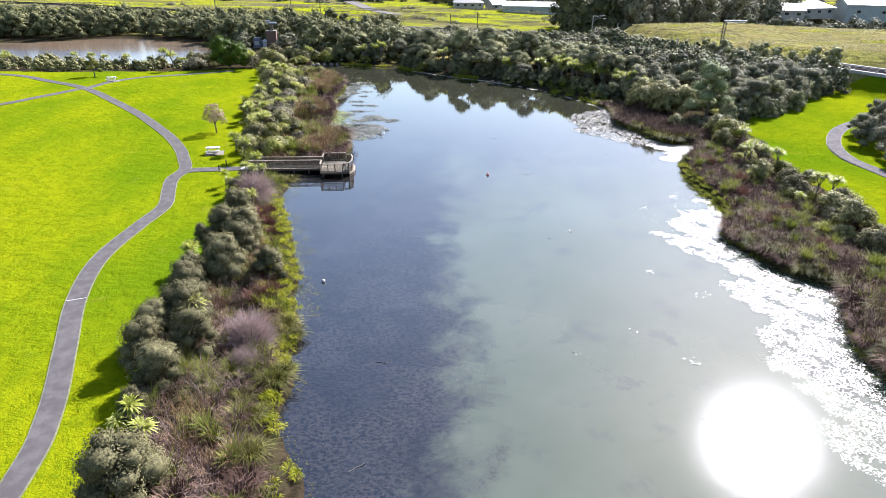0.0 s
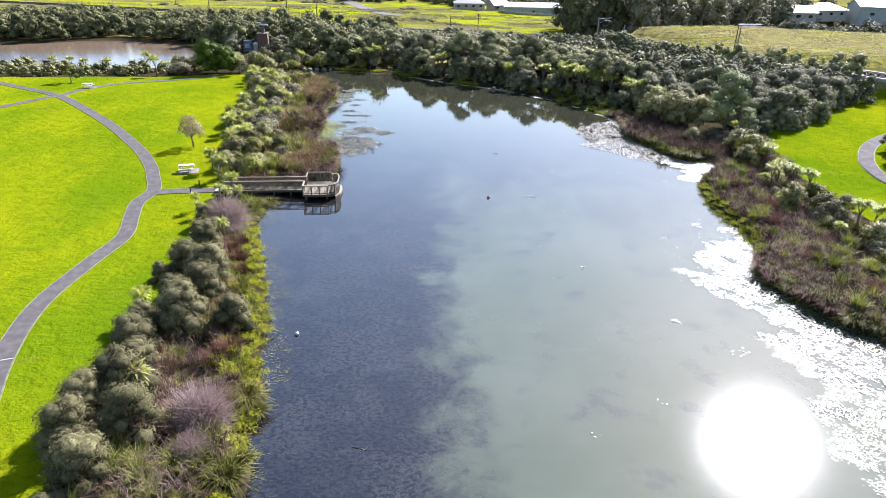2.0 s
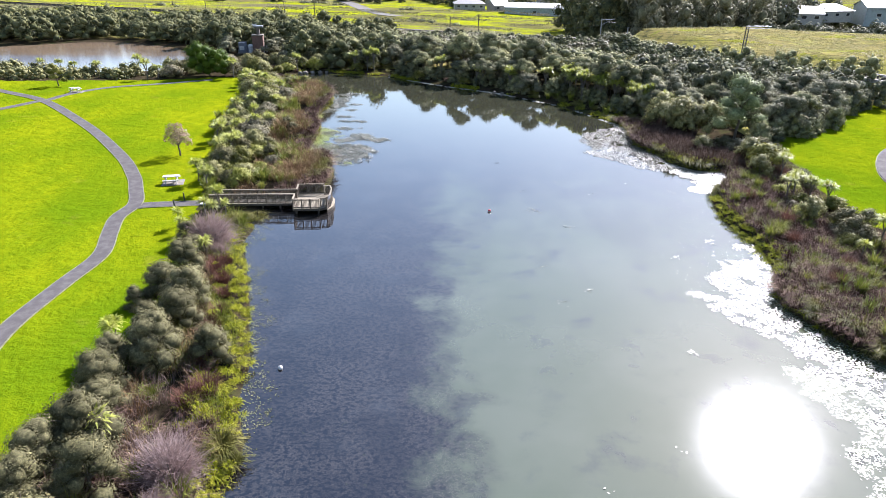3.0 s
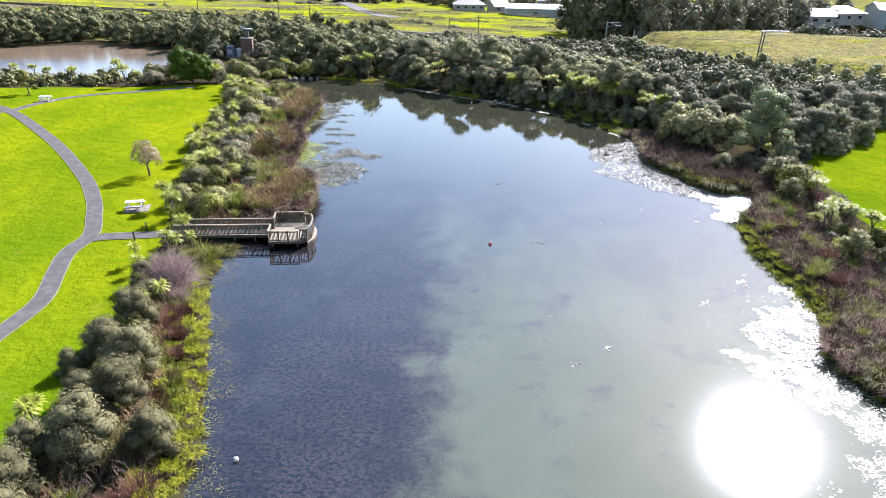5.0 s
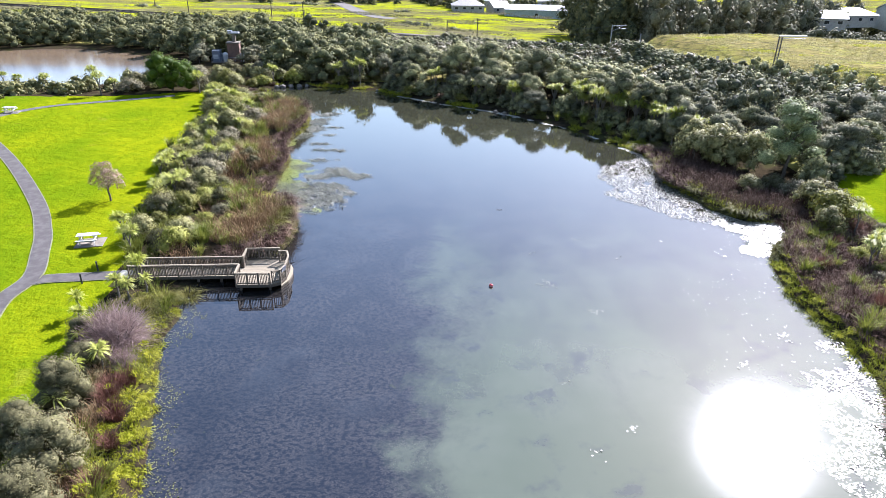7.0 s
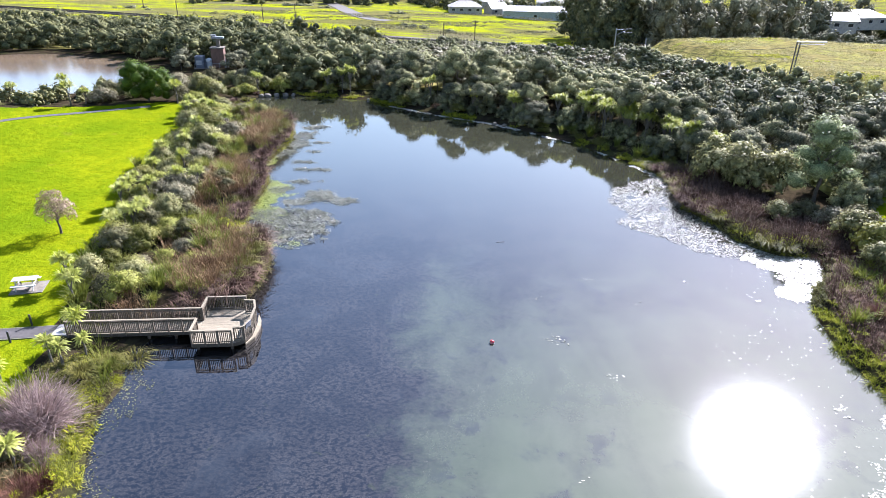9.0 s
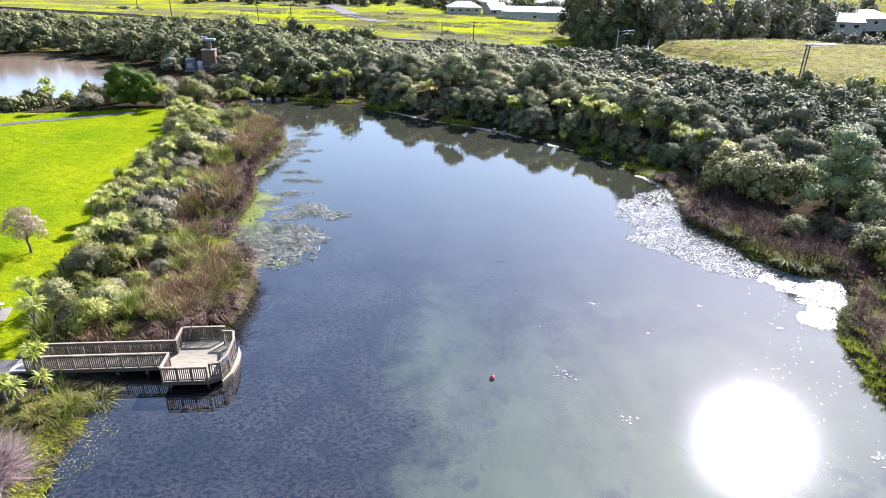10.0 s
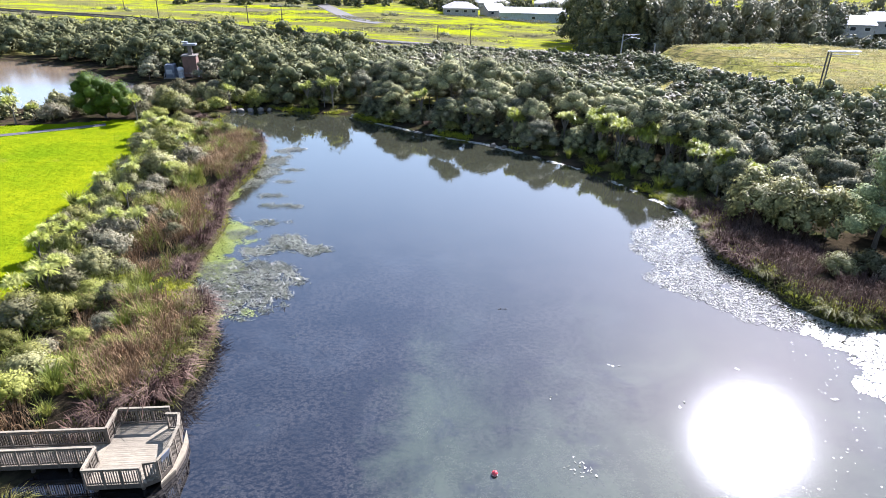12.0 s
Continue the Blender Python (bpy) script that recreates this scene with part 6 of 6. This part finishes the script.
for dz in (0.0, -1.3):
    wire([(64, 150, 10.4 + dz), (49.4, 195, 5.7 + dz), (42, 195, 7.6 + dz), (10.9, 255, 3.0 + dz), (-54.7, 285, 4.6 + dz), (-104.5, 300, 4.4 + dz)], "thin dark overhead wire along the railway")


# ---- pump station behind the lake ----
def pump_station():
    x, y = -48.6, 176.5
    z = ground(x, y)
    root = tagged(new("pump_station"), "small brick pump house with blue gear and a capped mast", "pump house")
    part("plinth", Shape().box(0, 0, -0.2, 7.5, 5, 1.2, 0, 0.03).mesh("plinth", STONE), root)
    tower = part("tower", Shape().box(1.2, 0, 2.3, 2.6, 2.4, 4.0, 0, 0.03).mesh("tower", BRICK), root, "brown brick tower")
    part("slab", Shape().box(1.2, 0, 4.42, 2.9, 2.7, 0.22, 0, 0.02).mesh("slab", STONE), tower)
    part("pillar", Shape().box(1.4, 0, 5.4, 0.7, 0.7, 1.8).mesh("pillar", STONE), tower)
    part("cap", Shape().box(1.5, 0, 6.45, 2.4, 1.5, 0.35, 0, 0.03).box(0.6, 0, 6.85, 1.0, 0.9, 0.25).mesh("cap", GALV), tower, "flat grey cap")
    gear = part("gear_housing", Shape().box(-2.6, -0.6, 1.6, 1.8, 2.0, 2.4, 0, 0.05).box(-1.2, -0.4, 1.2, 0.9, 1.4, 1.7).mesh("gear_housing", BLUE), root, "dull blue gear housing")
    part("notice", Shape().box(-2.7, -1.63, 1.5, 1.1, 0.05, 0.9).mesh("notice", WHITE), gear, "blank white notice board")
    part("tank", Shape().tube((-0.6, -1.4, 0.3), (-0.6, -1.4, 1.6), 0.5, 0.5, 16).ball((-0.6, -1.4, 1.9), 0.62, 0.9, 3).mesh("tank", WHITE), root, "white rounded tank")
    for s in (2.7, 3.3):
        part("pipe", Shape().tube((s, -1.6, 0.2), (s, -1.2, 2.2), 0.12, 0.12, 8).mesh("pipe", GALV), root)
    for i in range(5):
        part("handrail_post", Shape().tube((-3.5 + i * 1.7, -2.4, 0.3), (-3.5 + i * 1.7, -2.4, 1.4), 0.04, 0.04, 6).mesh("handrail_post", GALV), root)
    part("handrail", Shape().tube((-3.5, -2.4, 1.4), (3.3, -2.4, 1.4), 0.04, 0.04, 6).mesh("handrail", GALV), root)
    root.matrix_basis = pose(x, y, max(z, 0.1) - 0.4, 0, 0, 8)


pump_station()


# ---- houses ----
def gable(length, depth, wall_h, rise, over=0.4):
    """A ridge roof with thickness; its ridge runs along x."""
    s = Shape()
    lx, dy = length / 2 + over, depth / 2 + over
    drop = over * rise / (depth / 2)
    for sign in (-1, 1):
        pts = [(-lx, sign * dy, wall_h - drop), (lx, sign * dy, wall_h - drop), (lx, 0, wall_h + rise), (-lx, 0, wall_h + rise)]
        lo = [s.bm.verts.new(p) for p in pts]
        hi = [s.bm.verts.new((p[0], p[1], p[2] + 0.14)) for p in pts]
        s.bm.faces.new(lo)
        s.bm.faces.new(hi[::-1])
        for i in range(4):
            j = (i + 1) % 4
            s.bm.faces.new((lo[i], lo[j], hi[j], hi[i]))
    return s


def house(x, y, z, length, depth, wall_h, rise, deg, wall, roof, windows, label, ribs=0, hip=False):
    root = tagged(new("house"), label, "house", "houses beyond the field")
    body = Shape().box(0, 0, wall_h / 2 - 0.5, length, depth, wall_h + 1.0)
    if not hip:
        for s in (-1, 1):
            a = [body.bm.verts.new((s * length / 2, t, wall_h)) for t in (-depth / 2, depth / 2)] + [body.bm.verts.new((s * length / 2, 0, wall_h + rise))]
            b = [body.bm.verts.new((s * (length / 2 - 0.2), q.co.y, q.co.z)) for q in a]
            body.bm.faces.new(a)
            body.bm.faces.new(b[::-1])
            for i in range(3):
                j = (i + 1) % 3
                body.bm.faces.new((a[i], b[i], b[j], a[j]))
    part("wall", body.mesh("wall", wall), root)
    if hip:
        s = Shape()
        lx, dy, q = length / 2 + 0.5, depth / 2 + 0.5, max(0.3, length / 2 - depth / 2)
        base = [s.bm.verts.new(p) for p in ((-lx, -dy, wall_h - 0.1), (lx, -dy, wall_h - 0.1), (lx, dy, wall_h - 0.1), (-lx, dy, wall_h - 0.1))]
        r0, r1 = s.bm.verts.new((-q, 0, wall_h + rise)), s.bm.verts.new((q, 0, wall_h + rise))
        for f in ((base[0], base[1], r1, r0), (base[1], base[2], r1), (base[2], base[3], r0, r1), (base[3], base[0], r0), tuple(base[::-1])):
            s.bm.faces.new(f)
        top = part("roof", s.mesh("roof", roof), root)
    else:
        top = part("roof", gable(length, depth, wall_h, rise).mesh("roof", roof), root)
    slope = math.atan2(rise, depth / 2)
    for i in range(ribs):
        rx = -length / 2 + (i + 0.5) * length / ribs
        for s in (-1, 1):
            part("roof_rib", Shape().box(rx, 0, 0, 0.35, math.hypot(rise, depth / 2), 0.1, 0, 0, Matrix.Translation((0, s * depth / 4, wall_h + rise / 2 + 0.2)) @ Matrix.Rotation(-s * slope, 4, "X")).mesh("roof_rib", PALE_CONCRETE), top)
    for i in range(windows):
        wx = -length / 2 + (i + 0.5) * length / windows
        w = part("window", Shape().box(wx, -depth / 2 - 0.02, wall_h * 0.55, 1.7, 0.12, 1.2).mesh("window", WHITE), root, "white-framed window")
        part("pane", Shape().box(wx, -depth / 2 - 0.06, wall_h * 0.55, 1.45, 0.1, 0.95).mesh("pane", GLASS_DARK), w)
    root.matrix_basis = pose(x, y, z, 0, 0, deg)


house(42, 346, -5.4, 29, 12, 4.4, 1.8, -3, GREEN_WALL, ROOF, 1, "long pale-green shed with a white ribbed roof", 9)
house(10, 352, -3.0, 15, 9, 2.9, 2.4, 4, CREAM, TILE_ROOF, 4, "cream house with a grey tiled hip roof", 0, True)
house(25, 358, -4.0, 9, 7, 2.8, 2.4, 30, CREAM, ROOF, 2, "small house with a pale gable roof", 0)
house(27, 392, -3.5, 16, 10, 3.0, 2.6, 10, CREAM, TILE_ROOF, 3, "cream house with a tiled roof", 0, True)
house(60, 400, -4.0, 20, 10, 3.0, 2.8, -6, CREAM, TILE_ROOF, 4, "cream house with a brown tiled roof", 0, True)
house(98, 375, -3, 16, 10, 3.0, 2.6, 12, WHITE, ROOF, 3, "white house with a pale roof", 0, True)
house(166, 262, 2.0, 26, 14, 5.5, 2.0, -12, GREEN_WALL, ROOF, 3, "large pale building with a white roof", 0)
house(140, 262, 3.2, 15, 9, 3.0, 2.2, 18, CREAM, ROOF, 3, "house with a bright pale roof among trees", 0, True)
house(122, 246, 3.6, 12, 8, 2.8, 2.0, -8, CREAM, ROOF, 3, "low house with a bright pale roof among trees", 0)
house(184, 248, 2.0, 15, 9, 3.0, 2.2, 8, CREAM, TILE_ROOF, 3, "house with a grey roof among trees", 0, True)
house(-60, 420, -3, 15, 9, 3.0, 2.4, 8, CREAM, TILE_ROOF, 3, "cream house with a tiled roof", 0, True)

gravel = spline([(-58, 378), (-44, 340), (-36, 318), (-28, 303), (-21, 298)], 6)
tagged(new("dirt_track", ribbon("dirt_track", gravel, 6.5, 0.1, make_concrete("dry_dirt", (0.058, 0.05, 0.04)), 0.0, 0.3)), "worn grey-brown dirt track across the field", "track", kind="structure")
